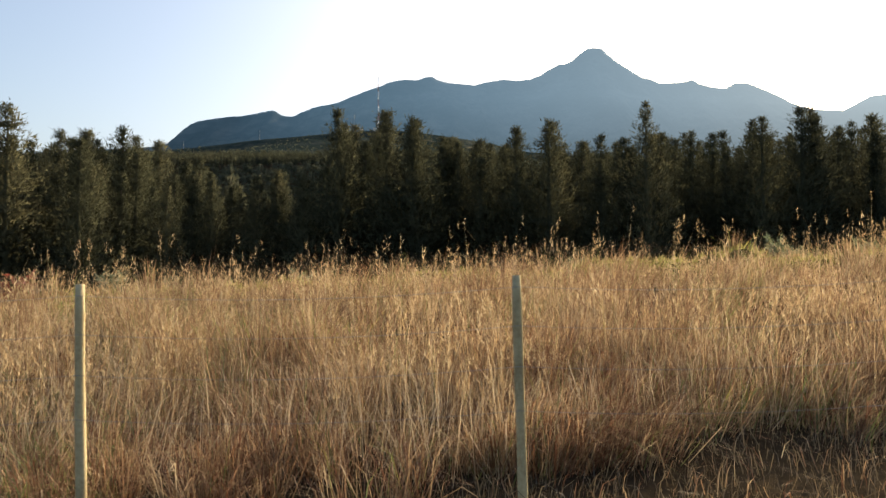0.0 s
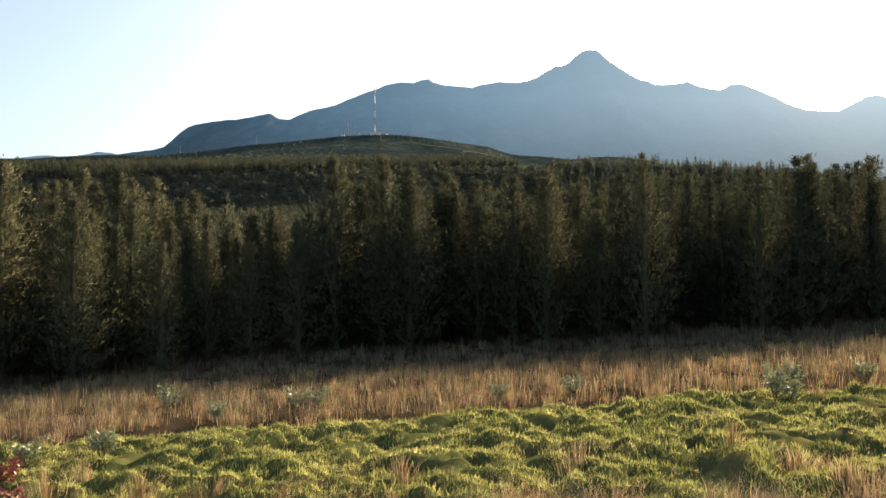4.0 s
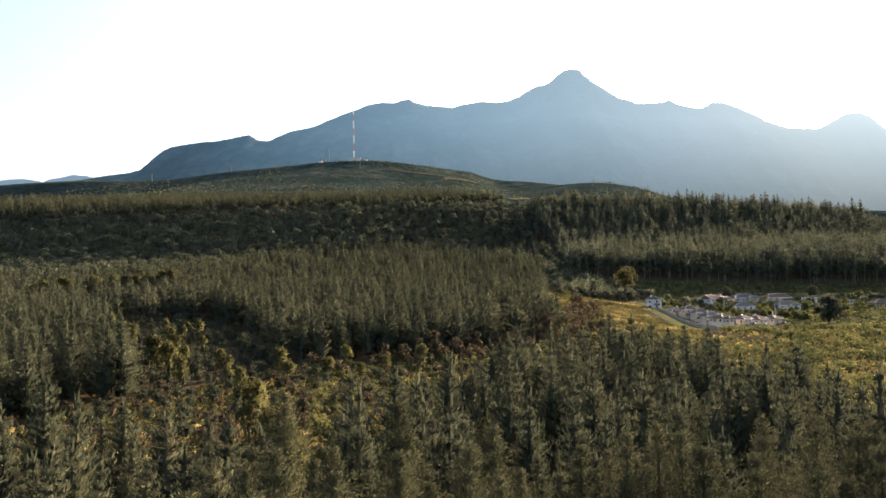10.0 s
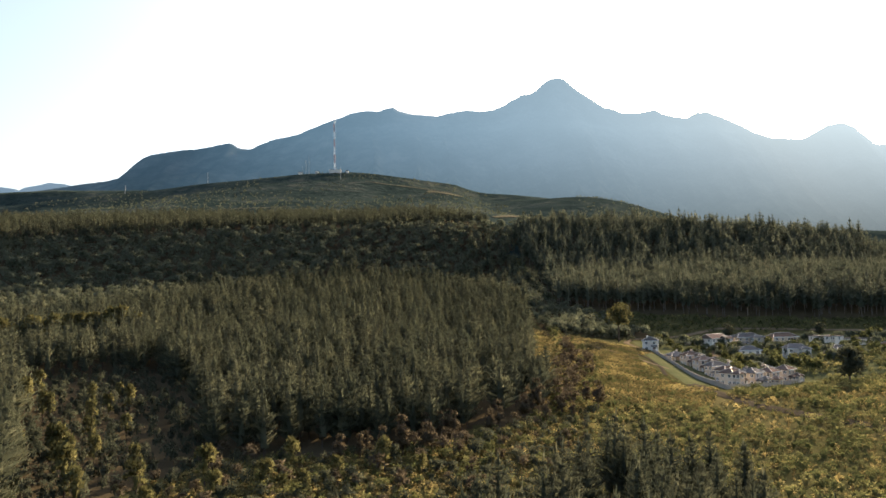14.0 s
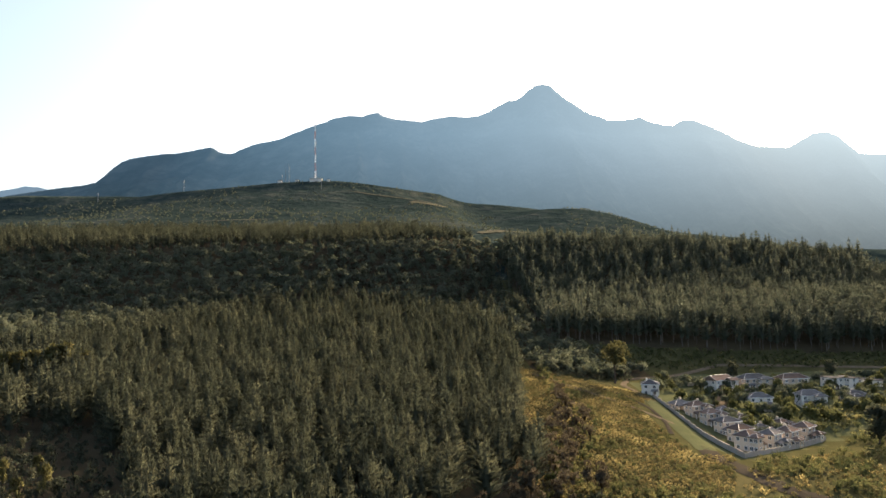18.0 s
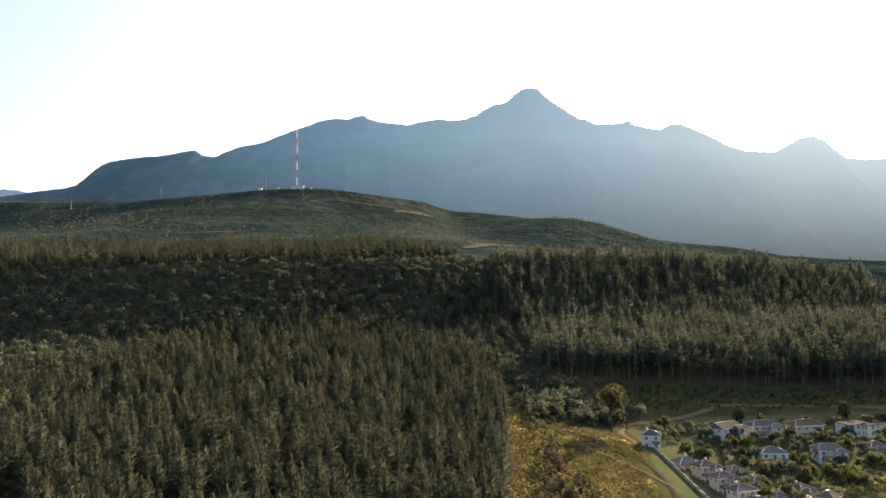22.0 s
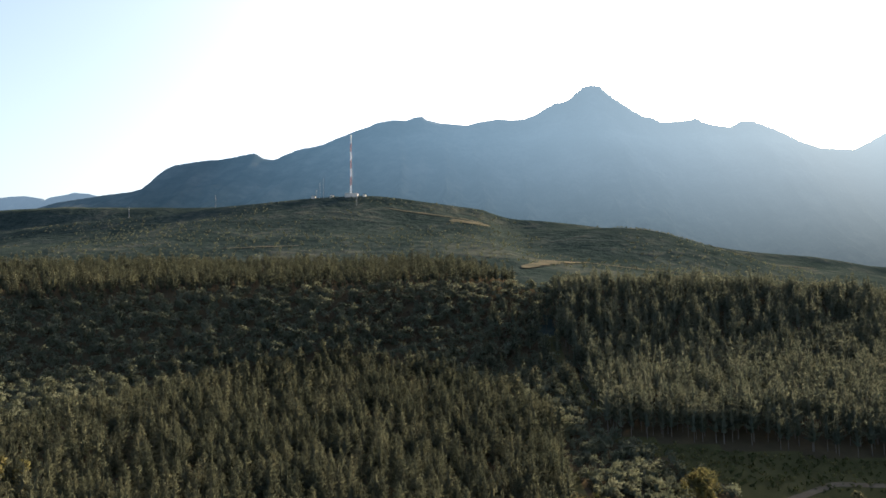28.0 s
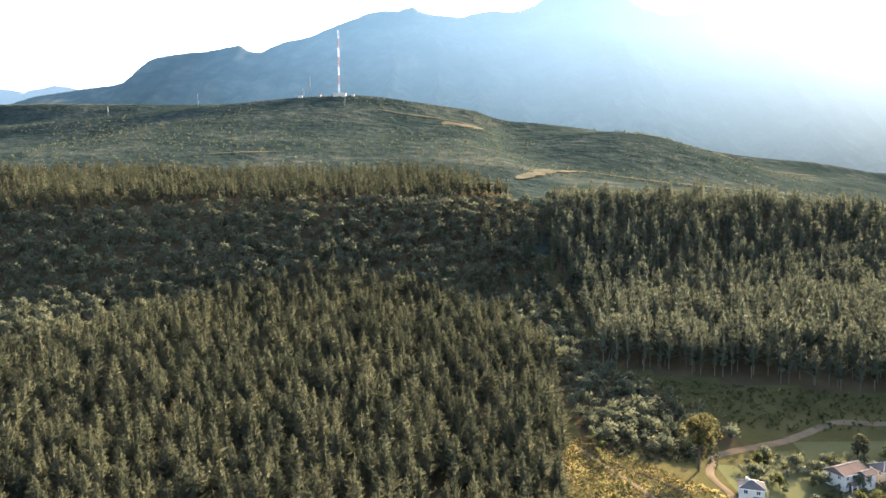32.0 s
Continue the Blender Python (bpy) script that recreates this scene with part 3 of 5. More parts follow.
def pine_far(rng, height, base, radius, whorls, arms, shoots, fine=1.0):
    """The same tree from afar: a cone of upswept branch fans that end in upright shoots, round a slim core."""
    P, D, L, W = [], [], [], []
    for i in range(whorls):
        s = (i + rng.uniform(0, 0.8)) / whorls
        h = base + (height - base) * s * 0.96
        reach = radius * ((1 - s) ** 0.85 * min(1.0, 0.8 + 1.2 * s) + 0.03)
        n_arms = max(3, round(arms * (1 - 0.4 * s)))
        for j in range(n_arms):
            a = 2 * math.pi * (j + rng.uniform(0, 0.9)) / n_arms
            rr = reach * rng.uniform(0.55, 1.2)
            lift = rng.uniform(0.35, 0.8) * (1 - 0.3 * s)
            c, z = np.array((math.cos(a), math.sin(a), 0)), np.array((0, 0, 1.0))
            P.append(c * rr * 0.1 + z * h)
            D.append(c + z * lift)
            L.append(rr * 1.05)
            W.append(rr * rng.uniform(0.26, 0.45))
            for k in range(shoots):
                f = rng.uniform(0.45, 1.0)
                P.append(c * rr * f + z * (h + lift * rr * f * 0.9) + rng.normal(0, 0.22 * rr, 3) * np.array((1, 1, 0.4)))
                D.append(c * 0.35 + z + rng.normal(0, 0.28, 3))
                L.append(fine * rng.uniform(0.9, 1.9) * (1.15 - 0.35 * s))
                W.append(fine * rng.uniform(0.22, 0.42))
    for k in range(3):
        P.append((rng.normal(0, 0.1), rng.normal(0, 0.1), height - 1.9 + 0.4 * k))
        D.append((rng.normal(0, 0.10), rng.normal(0, 0.10), 1.0))
        L.append(2.3)
        W.append(0.42)
    V, F = tuft_tris(rng, np.array(P), np.array(D), np.array(L), np.array(W))
    cv, cf = heart_tris(rng, radius * 0.3, base * 0.9, height * 0.88, 3, 5)
    return np.concatenate((V, cv)), np.concatenate((F, cf + len(V)))


def with_trunk(crown, height, r, rng, mat_trunk=1):
    V, F, N = crown_normals(*crown, rng)
    tv, tf = cone_tris(r, r * 0.45, -0.4, height * 0.7, 5)
    tn = tv * np.array((1, 1, 0))
    tn /= np.linalg.norm(tn, axis=1, keepdims=True) + 1e-9
    return np.concatenate((V, tv)), np.concatenate((F, tf + len(V))), np.concatenate((np.zeros(len(F), int), np.full(len(tf), mat_trunk))), np.concatenate((N, tn))


rng = np.random.default_rng(7)
DENSE = [crown_normals(*pine(rng, 18, 0.8, 4.8, 29, 8, 6, 5, 0.60), rng) for _ in range(6)]
CLOSE = [with_trunk(pine_far(rng, 16, 2.0, 4.3, 17, 8, 9, 0.52), 16, 0.2, rng) for _ in range(6)]
MIDDLE = [with_trunk(pine_far(rng, 15, 2.5, 4.5, 13, 7, 6, 0.68), 15, 0.2, rng) for _ in range(7)]
SPARSE = [with_trunk(pine_far(rng, 15, 3.5, 4.3, 8, 6, 3, 1.0), 15, 0.22, rng) for _ in range(5)]
HILLSIDE = [with_trunk(pine_far(rng, 16, 5.0, 4.0, 8, 6, 3, 0.95), 16, 0.2, rng) for _ in range(5)]


def stand_of(name, label, poly, gap, templates, hmin, hmax, seed, mats, clear=0.0, skip=None):
    r = np.random.default_rng(seed)
    x, y = scatter_in(r, poly, gap, 0.5)
    ok = inside(x + 9 * (vnoise(x / 9, y / 9, seed) - 0.5), y + 9 * (vnoise(x / 9, y / 9, seed + 1) - 0.5), poly)
    x, y = x[ok], y[ok]
    if clear:
        ok = fbm(x / 30, y / 30, 2, seed) > clear
        x, y = x[ok], y[ok]
    if skip is not None:
        ok = ~skip(x, y)
        x, y = x[ok], y[ok]
    ok = r.uniform(size=len(x)) < 0.55 + 0.7 * vnoise(x / 14, y / 14, seed + 3)
    x, y = x[ok], y[ok]
    n = len(x)
    hs = r.triangular(hmin - 3.5, hmax - 1, hmax + 2.2, n) * (0.9 + 0.2 * vnoise(x / 12, y / 12, seed)) / 18
    wd = hs * r.uniform(0.75, 1.25, n)
    me = scatter_mesh(name, templates, r.integers(0, len(templates), n), np.stack((x, y, land(x, y)), -1), r.uniform(0, 6.28, n), np.stack((wd, wd, hs), -1), mats)
    return tagged(new(name, me), label, "forest", kind="stuff")


def open_ground(x, y):
    """The clearing between the stands, the hollow behind it and the strip of gum trees."""
    return inside(x, y, CLEARING) | inside(x, y, HOLLOW) | inside(x, y, HOLLOW_FAR)


def near_trees(x, y):
    """The part of the two nearer stands whose trees are things of their own."""
    return (y < 108) & (x > -62) & (x < 68)


# the nearest pines, each a thing
dense_meshes = [mesh_arrays("crown", V, F, [M_PINE], None, False, N) for V, F, N in DENSE]
tv, tf = cone_tris(0.23, 0.06, -0.4, 15.5, 8)
trunk_mesh = mesh_arrays("trunk", tv, tf, [M_BARK], None, True)
count_near = 0
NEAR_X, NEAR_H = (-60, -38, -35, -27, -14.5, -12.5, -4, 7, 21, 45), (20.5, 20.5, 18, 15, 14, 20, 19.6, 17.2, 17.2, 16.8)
for poly, seed, hmin, hmax in ((STAND_NEAR, 101, 12.0, 17.0), (STAND_LEFT, 102, 12.5, 18.3)):
    r = np.random.default_rng(seed)
    x, y = scatter_in(r, poly, 4.7 if poly is STAND_NEAR else 4.9, 0.5)
    ok = near_trees(x, y)
    for px, py in zip(x[ok], y[ok]):
        tree = tagged(new("pine_tree"), "dark green plantation pine with upswept spiky branches", "tree", "pines of the near plantation")
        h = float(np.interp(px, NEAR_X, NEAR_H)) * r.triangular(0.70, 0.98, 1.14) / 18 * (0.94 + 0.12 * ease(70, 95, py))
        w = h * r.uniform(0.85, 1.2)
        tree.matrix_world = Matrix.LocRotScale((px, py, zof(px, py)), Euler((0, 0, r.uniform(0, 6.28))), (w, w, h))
        crown = new("crown", dense_meshes[int(r.integers(0, 6))])
        trunk = new("trunk", trunk_mesh)
        crown.parent = trunk.parent = tree
        count_near += 1

PM = [M_PINE_FAR, M_BARK]
stand_of("pine_stand", "dense dark pine plantation beyond the grass field", STAND_NEAR, 5.6, CLOSE, 14.5, 19, 101, PM, skip=near_trees)
stand_of("pine_stand", "dense dark pine plantation on the slope", STAND_LEFT, 5.8, CLOSE, 15, 21, 102, PM, skip=lambda x, y: near_trees(x, y) | (x < -135) | open_ground(x, y))
stand_of("pine_stand", "outer part of a pine plantation on the slope", STAND_LEFT, 5.8, SPARSE, 14.5, 19, 112, PM, skip=lambda x, y: (x >= -135) | open_ground(x, y))
stand_of("pine_stand", "large even-aged pine plantation on a rising slope", STAND_MID, 5.9, MIDDLE, 16.5, 21, 103, PM, skip=lambda x, y: (x < -125) | open_ground(x, y))
stand_of("pine_stand", "outer part of a large pine plantation", STAND_MID, 6.2, SPARSE, 17, 21.5, 113, PM, skip=lambda x, y: (x >= -125) | open_ground(x, y))
stand_of("pine_stand", "pine plantation with pale bare lower trunks on a hillside above the houses", STAND_HILL, 5.6, HILLSIDE, 19, 25, 104, [M_PINE_HAZED, M_PALEBARK])
stand_of("scattered_pines", "loose pines among the woods at the plantation edges", ((58, 600), (112, 575), (114, 700), (150, 700), (150, 720), (70, 735), (50, 660)), 11, HILLSIDE, 15, 22, 106, PM)
stand_of("scattered_pines", "loose pines among the woods above the plantation", ((-200, 575), (-119, 650), (-45, 680), (10, 664), (40, 620), (60, 640), (20, 690), (-60, 705), (-210, 625)), 13, MIDDLE, 12, 18, 107, PM)
stand_of("pine_stand", "long belt of pines along a ridge", BELT, 7.2, SPARSE, 15, 20, 105, PM)


def broad_crown(rng, height, radius, lobes, leaves, size, low=0.25):
    """Leaf patches over several uneven lobes."""
    Vs, Fs, off = [], [], 0
    for k in range(lobes):
        a, rr = rng.uniform(0, 6.28), radius * rng.uniform(0.1, 0.62)
        c = np.array((math.cos(a) * rr, math.sin(a) * rr, height * rng.uniform(low + 0.15, 0.82)))
        r = radius * rng.uniform(0.35, 0.6)
        d = rng.normal(size=(leaves, 3))
        d /= np.linalg.norm(d, axis=1, keepdims=True)
        d[:, 2] = np.where(d[:, 2] < -0.3, -d[:, 2], d[:, 2])
        P = c + d * r * rng.uniform(0.65, 1.05, (leaves, 1)) * np.array((1, 1, 0.85))
        D = d + rng.normal(0, 0.5, (leaves, 3)) + np.array((0, 0, 0.25))
        V, F = tuft_tris(rng, P, D, size * rng.uniform(0.6, 1.3, leaves), size * rng.uniform(0.5, 0.9, leaves))
        Vs.append(V)
        Fs.append(F + off)
        off += len(V)
    cv, cf = cone_tris(radius * 0.12, radius * 0.3, height * (low + 0.12), height * 0.6, 6)
    Vs.append(cv)
    Fs.append(cf + off)
    return np.concatenate(Vs), np.concatenate(Fs)


def plain(crown):
    V, F = crown
    V, F, N = crown_normals(V, F, np.random.default_rng(1), 0.7, np.array((0, 0, V[:, 2].max() * 0.35)), 0.14)
    return V, F, np.zeros(len(F), int), N


def spread_of(name, label, category, poly, gap, templates, hmin, hmax, unit, seed, mats, keep=None, wide=(0.85, 1.3)):
    r = np.random.default_rng(seed)
    x, y = scatter_in(r, poly, gap, 0.5)
    if keep is not None:
        ok = keep(x, y, r)
        x, y = x[ok], y[ok]
    n = len(x)
    hs = r.uniform(hmin, hmax, n) / unit
    wd = hs * r.uniform(*wide, n)
    me = scatter_mesh(name, templates, r.integers(0, len(templates), n), np.stack((x, y, land(x, y) - 0.05), -1), r.uniform(0, 6.28, n), np.stack((wd, wd, hs), -1), mats)
    return tagged(new(name, me), label, category, kind="stuff")


rng = np.random.default_rng(17)
BROAD = [plain(broad_crown(rng, 9, 4.3, 7, 20, 1.35, 0.12)) for _ in range(5)]
TWIGGY = [plain(broad_crown(rng, 9, 2.6, 6, 22, 0.9)) for _ in range(3)]
SHRUB = [plain(broad_crown(rng, 2, 1.5, 5, 14, 0.38, 0.05)) for _ in range(5)]
FERN = [plain(broad_crown(rng, 0.8, 0.9, 3, 9, 0.5, 0.0)) for _ in range(4)]

spread_of("broadleaf_woods", "dense dark broadleaf woods on a valley slope", "woods", WOODS, 7.0, BROAD, 6, 11, 9, 201, [M_WOOD_LEAF])
spread_of("crest_woods", "dark mixed woods along the crest above the plantation", "woods", CREST_WOODS, 6.6, BROAD, 6, 13, 9, 215, [M_PINE_HAZED])
spread_of("clearing_bushes", "young trees and bushes crowding a clearing between plantations", "bushes", CLEARING, 5.2, BROAD, 1.4, 4.6, 9, 216, [M_PINE_FAR], lambda x, y, r: np.hypot(x + 20 + 0.02 * (y - 200), 0) > 2.5, (0.8, 1.1))
spread_of("clearing_grass", "rough reddish and golden grass in a clearing between plantations", "grass", CLEARING, 1.9, FERN, 0.4, 1.0, 0.8, 221, [M_HEATH])
spread_of("hollow_growth", "low young trees and bushes in a shaded hollow", "bushes", HOLLOW, 4.6, BROAD, 2.0, 6.0, 9, 222, [M_PINE_FAR], None, (0.6, 1.0))
spread_of("clearing_thicket", "grey leafless thicket in a clearing between plantations", "bushes", CLEARING, 9.0, TWIGGY, 2.5, 6.5, 9, 217, [M_BARE])
spread_of("edge_bushes", "bushes and young trees along the plantation edge beside the field", "bushes", ((54, 310), (64, 302), (92, 380), (92, 482), (82, 482), (77, 382)), 3.6, BROAD, 1.2, 4.0, 9, 218, [M_BUSH], lambda x, y, r: r.uniform(size=len(x)) < 0.4)
spread_of("edge_thicket", "grey leafless trees along the plantation edge", "bushes", ((50, 300), (60, 298), (88, 380), (86, 440), (78, 400)), 5.5, TWIGGY, 4.5, 9.0, 9, 219, [M_BARE])
spread_of("gully_growth", "low green growth round a tall gum tree", "heath", ((94, 464), (132, 466), (138, 498), (114, 540), (84, 484)), 2.6, FERN, 0.6, 1.4, 0.8, 220, [M_PINE_FAR])
spread_of("bare_woods", "grey-brown leafless trees among the woods", "woods", ((-60, 690), (80, 650), (100, 740), (-60, 750)), 9, TWIGGY, 6, 10, 9, 202, [M_BARE])
spread_of("gully_bushes", "blue-grey bushes along a wooded gully", "bushes", GULLY, 5.0, BROAD, 4, 8, 9, 203, [M_WOOD_LEAF])


def off_lawn(x, y, r):
    strip = inside(x, y, ((116, 415), (131, 430), (124, 340), (110, 338)))
    return ~strip


spread_of("bracken", "golden green bracken and heath on an open field", "heath", FIELD, 1.15, FERN, 0.25, 0.6, 0.8, 204, [M_HEATH], off_lawn)
spread_of("field_bushes", "green bushes scattered over the field", "bushes", FIELD, 5.2, SHRUB, 0.8, 1.9, 2, 205, [M_BUSH], lambda x, y, r: off_lawn(x, y, r) & (r.uniform(size=len(x)) < np.where(y < 385, 0.9, 0.12)))
spread_of("scrub", "golden and green scrub bushes on rough ground", "bushes", SCRUB, 3.3, SHRUB, 0.8, 3.2, 2, 206, [M_BUSH], lambda x, y, r: ~inside(x, y, STAND_NEAR) & (x < 230) & (fbm(x / 16, y / 16, 2, 8) > 0.30) & off_lawn(x, y, r))
spread_of("scrub_grass", "rough golden grass between the bushes", "grass", SCRUB, 2.8, FERN, 0.4, 0.9, 0.8, 207, [M_HEATH], lambda x, y, r: ~inside(x, y, STAND_NEAR) & (x < 200) & off_lawn(x, y, r))
spread_of("meadow_bushes", "low bushes on the meadow below the hill plantation", "bushes", ((130, 500), (300, 497), (520, 470), (520, 500), (230, 521), (118, 540)), 6.5, SHRUB, 0.8, 2.6, 2, 208, [M_BUSH])
spread_of("hill_scrub", "sparse scrub dotted over the foothills", "scrub", ((-900, 905), (700, 905), (900, 1400), (-1200, 1500)), 14, FERN, 0.7, 2.0, 0.8, 209, [M_WOOD_LEAF], lambda x, y, r: (x < 560) & (fbm(x / 110, y / 110, 3, 19) > 0.46))
spread_of("ridge_bushes", "light bushes along the crest beside the plantation", "bushes", ((125, 757), (260, 769), (420, 735), (420, 760), (260, 800), (125, 790)), 8, SHRUB, 1.5, 4, 2, 210, [M_BUSH])


spread_of("garden_bushes", "mixed garden bushes round the houses", "bushes", ((178, 376), (215, 392), (330, 400), (330, 446), (250, 442), (214, 438), (206, 410), (184, 408), (176, 392)), 5.0, SHRUB, 1.4, 4.2, 2, 211, [M_BUSH])
spread_of("garden_bushes", "dark hedge bushes behind the houses", "bushes", ((140, 448), (165, 468), (330, 474), (330, 480), (160, 478), (136, 462)), 4.6, SHRUB, 1.4, 3.6, 2, 212, [M_WOOD_LEAF])
spread_of("rough_bushes", "rough bushes beside the estate", "bushes", ((174, 366), (192, 352), (320, 340), (330, 398), (216, 390)), 4.4, SHRUB, 1.0, 3.4, 2, 213, [M_BUSH])


spread_of("meadow_growth", "low green growth on the meadow below the hill plantation", "heath", ((140, 497), (300, 494), (420, 474), (420, 505), (230, 520), (116, 538)), 3.4, FERN, 0.5, 1.3, 0.8, 214, [M_BUSH])


POLE_X, POLE_Y = -50.0, 205.0


# ---- single trees ----
def bark_trunk(parent, height, r, mat, lean=0.0, name="trunk", base=(0, 0, 0)):
    V, F = cone_tris(r, r * 0.4, -0.3, height, 7, lean)
    ob = new(name, mesh_arrays(name, V + np.array(base), F, [mat], None, True))
    ob.parent = parent
    return ob


def limb_between(parent, a, b, r, mat, name="limb"):
    bm = bmesh.new()
    d = Vector(b) - Vector(a)
    bmesh.ops.create_cone(bm, segments=6, radius1=r, radius2=r * 0.45, depth=d.length, matrix=Matrix.Translation((Vector(a) + Vector(b)) / 2) @ d.to_track_quat('Z', 'Y').to_matrix().to_4x4())
    return part(name, bm, mat, parent)


def single_tree(name, label, x, y, height, radius, seed, leaf, lobes=9, leaves=60, size=0.9, low=0.2, group=""):
    r = np.random.default_rng(seed)
    t = tagged(new(name), label, "tree", group)
    t.location = (x, y, zof(x, y))
    bark_trunk(t, height * 0.62, height * 0.018 + 0.05, M_BARK)
    for k in range(4):
        a = k * 1.6 + r.uniform(0, 0.8)
        limb_between(t, (0, 0, height * (0.3 + 0.07 * k)), (math.cos(a) * radius * 0.6, math.sin(a) * radius * 0.6, height * (0.52 + 0.09 * k)), height * 0.008 + 0.02, M_BARK)
    V, F, N = crown_normals(*broad_crown(r, height, radius, lobes, leaves, size, low), r, 0.35, np.array((0, 0, height * 0.45)))
    c = new("crown", mesh_arrays("crown", V, F, [leaf], None, False, N))
    c.parent = t
    return t


single_tree("gum_tree", "tall yellow-green gum tree at the edge of the gully", 121.5, 461, 22, 6.5, 301, M_GUM, 16, 90, 1.2, 0.3)
single_tree("cypress_tree", "large dark spreading conifer beside the estate wall", 180, 350, 19, 6.0, 302, M_PINE_FAR, 16, 90, 1.2, 0.1)
single_tree("cypress_tree", "large dark conifer behind the houses", 188, 476, 11, 4.0, 303, M_PINE_FAR, 10, 60, 1.0, 0.05)
single_tree("cypress_tree", "large dark conifer behind the houses", 243, 476, 10, 3.6, 304, M_PINE_FAR, 10, 60, 1.0, 0.05)
r5 = np.random.default_rng(5)
bare_proto = single_tree("bare_tree", "grey leafless upright tree at the plantation edge", -9, 252, 9, 2.0, 310, M_BARE, 9, 60, 0.55, 0.12, "bare trees along the plantation edge")
for k in range(26):
    f = k / 25
    bx, by = -6 + 72 * f + r5.uniform(-5, 5), 255 + 50 * f + r5.uniform(-9, 5)
    s0 = r5.uniform(0.7, 1.25)
    ob = copy_thing(bare_proto, Matrix.LocRotScale((bx, by, zof(bx, by)), Euler((0, 0, r5.uniform(0, 6.28))), (s0, s0, s0 * r5.uniform(0.9, 1.3))))
gum_proto = single_tree("sapling", "young yellow-green tree in a clearing", -24, 236, 7, 2.2, 311, M_GUM, 8, 46, 0.7, 0.15, "saplings in the clearing")
for bx, by, s0 in ((-33, 228, 0.9), (-20, 247, 1.1), (-14, 228, 0.8), (-42, 215, 1.0), (-38, 240, 1.2), (-8, 236, 0.9), (2, 245, 1.1), (10, 238, 0.8), (-50, 232, 1.1), (-4, 120, 1.3), (-8, 128, 1.5), (1, 138, 1.2), (-16, 140, 1.4), (-30, 175, 1.5), (-22, 160, 1.2), (-60, 226, 1.2)):
    copy_thing(gum_proto, Matrix.LocRotScale((bx, by, zof(bx, by)), Euler((0, 0, r5.uniform(0, 6.28))), (s0, s0, s0 * 1.15)))
gum_row = single_tree("gum_tree", "yellow-green gum tree in a row within the plantation", -178, 468, 16, 3.6, 330, M_GUM, 9, 50, 1.1, 0.3, "row of gum trees")
for k in range(26):
    f = k / 25
    bx, by = -212 + 70 * f + r5.uniform(-2, 2), 440 + 44 * f + r5.uniform(-7, 3)
    s0 = r5.uniform(0.85, 1.25)
    copy_thing(gum_row, Matrix.LocRotScale((bx, by, zof(bx, by)), Euler((0, 0, r5.uniform(0, 6.28))), (s0, s0, s0 * 1.1)))
for k in range(22):
    f = r5.uniform(0, 1)
    bx, by = -62 - 58 * f + r5.uniform(-12, 22), 225 + 120 * f
    s0 = r5.uniform(0.8, 1.4)
    copy_thing(gum_proto, Matrix.LocRotScale((bx, by, zof(bx, by)), Euler((0, 0, r5.uniform(0, 6.28))), (s0 * 0.8, s0 * 0.8, s0 * 1.3)))
for k in range(12):
    bx, by = r5.uniform(-46, -20), r5.uniform(150, 200)
    s0 = r5.uniform(0.7, 1.2)
    copy_thing(bare_proto, Matrix.LocRotScale((bx, by, zof(bx, by)), Euler((0, 0, r5.uniform(0, 6.28))), (s0, s0, s0)))
garden = [single_tree("garden_tree", "leafy garden tree among the houses", 146, 425, 5, 2.3, 320, M_BUSH, 8, 40, 0.8, 0.1, "garden trees among the houses"),
          single_tree("garden_tree", "leafy garden tree among the houses", 165, 440, 5, 2.4, 321, M_WOOD_LEAF, 8, 40, 0.8, 0.1, "garden trees among the houses")]
for k in range(420):
    bx, by = r5.uniform(140, 300), r5.uniform(372, 474)
    if not inside(np.array([bx]), np.array([by]), ESTATE)[0] or by < 350 + 0.6 * (bx - 124):
        continue
    s0 = r5.uniform(0.5, 1.35)
    copy_thing(garden[k % 2], Matrix.LocRotScale((bx, by, zof(bx, by)), Euler((0, 0, r5.uniform(0, 6.28))), (s0, s0, s0 * r5.uniform(0.8, 1.2))))

# palms in the gardens
def palm(x, y, height, seed):
    q = np.random.default_rng(seed)
    t = tagged(new("palm_tree"), "sunlit garden palm with a head of arching fronds", "tree", "palms among the houses")
    t.location = (x, y, zof(x, y))
    bark_trunk(t, height, 0.2, M_BARK)
    V, F = [], []
    for k in range(22):
        a, up, ln = q.uniform(0, 6.28), q.uniform(-0.1, 1.1), q.uniform(1.8, 2.8)
        c, sd = np.array((math.cos(a), math.sin(a), 0)), np.array((-math.sin(a), math.cos(a), 0))
        for j in range(4):
            f0, f1 = j / 4, (j + 1) / 4
            p0, p1 = (c * ln * f + np.array((0, 0, height + up * ln * f - 1.5 * f * f)) for f in (f0, f1))
            for side in (-1, 1):
                F.append((len(V), len(V) + 1, len(V) + 2))
                V += [p0, p1, (p0 + p1) / 2 + sd * side * 0.55 * (1 - 0.6 * f0) + np.array((0, 0, -0.12))]
    c = new("fronds", mesh_arrays("fronds", np.array(V), np.array(F), [M_BUSH]))
    c.parent = t
    return t


palm_tree = palm(196, 441, 3.0, 345)
for bx, by, s0 in ((203, 443, 0.9), (212, 446, 1.1), (218, 441, 1.0), (181, 436, 0.8), (240, 440, 1.2), (246, 433, 1.3), (149, 371, 0.9), (146, 388, 0.8), (161, 384, 0.9), (227, 418, 1.1), (250, 446, 1.0)):
    copy_thing(palm_tree, Matrix.LocRotScale((bx, by, zof(bx, by)), Euler((0, 0, bx)), (s0, s0, s0)))

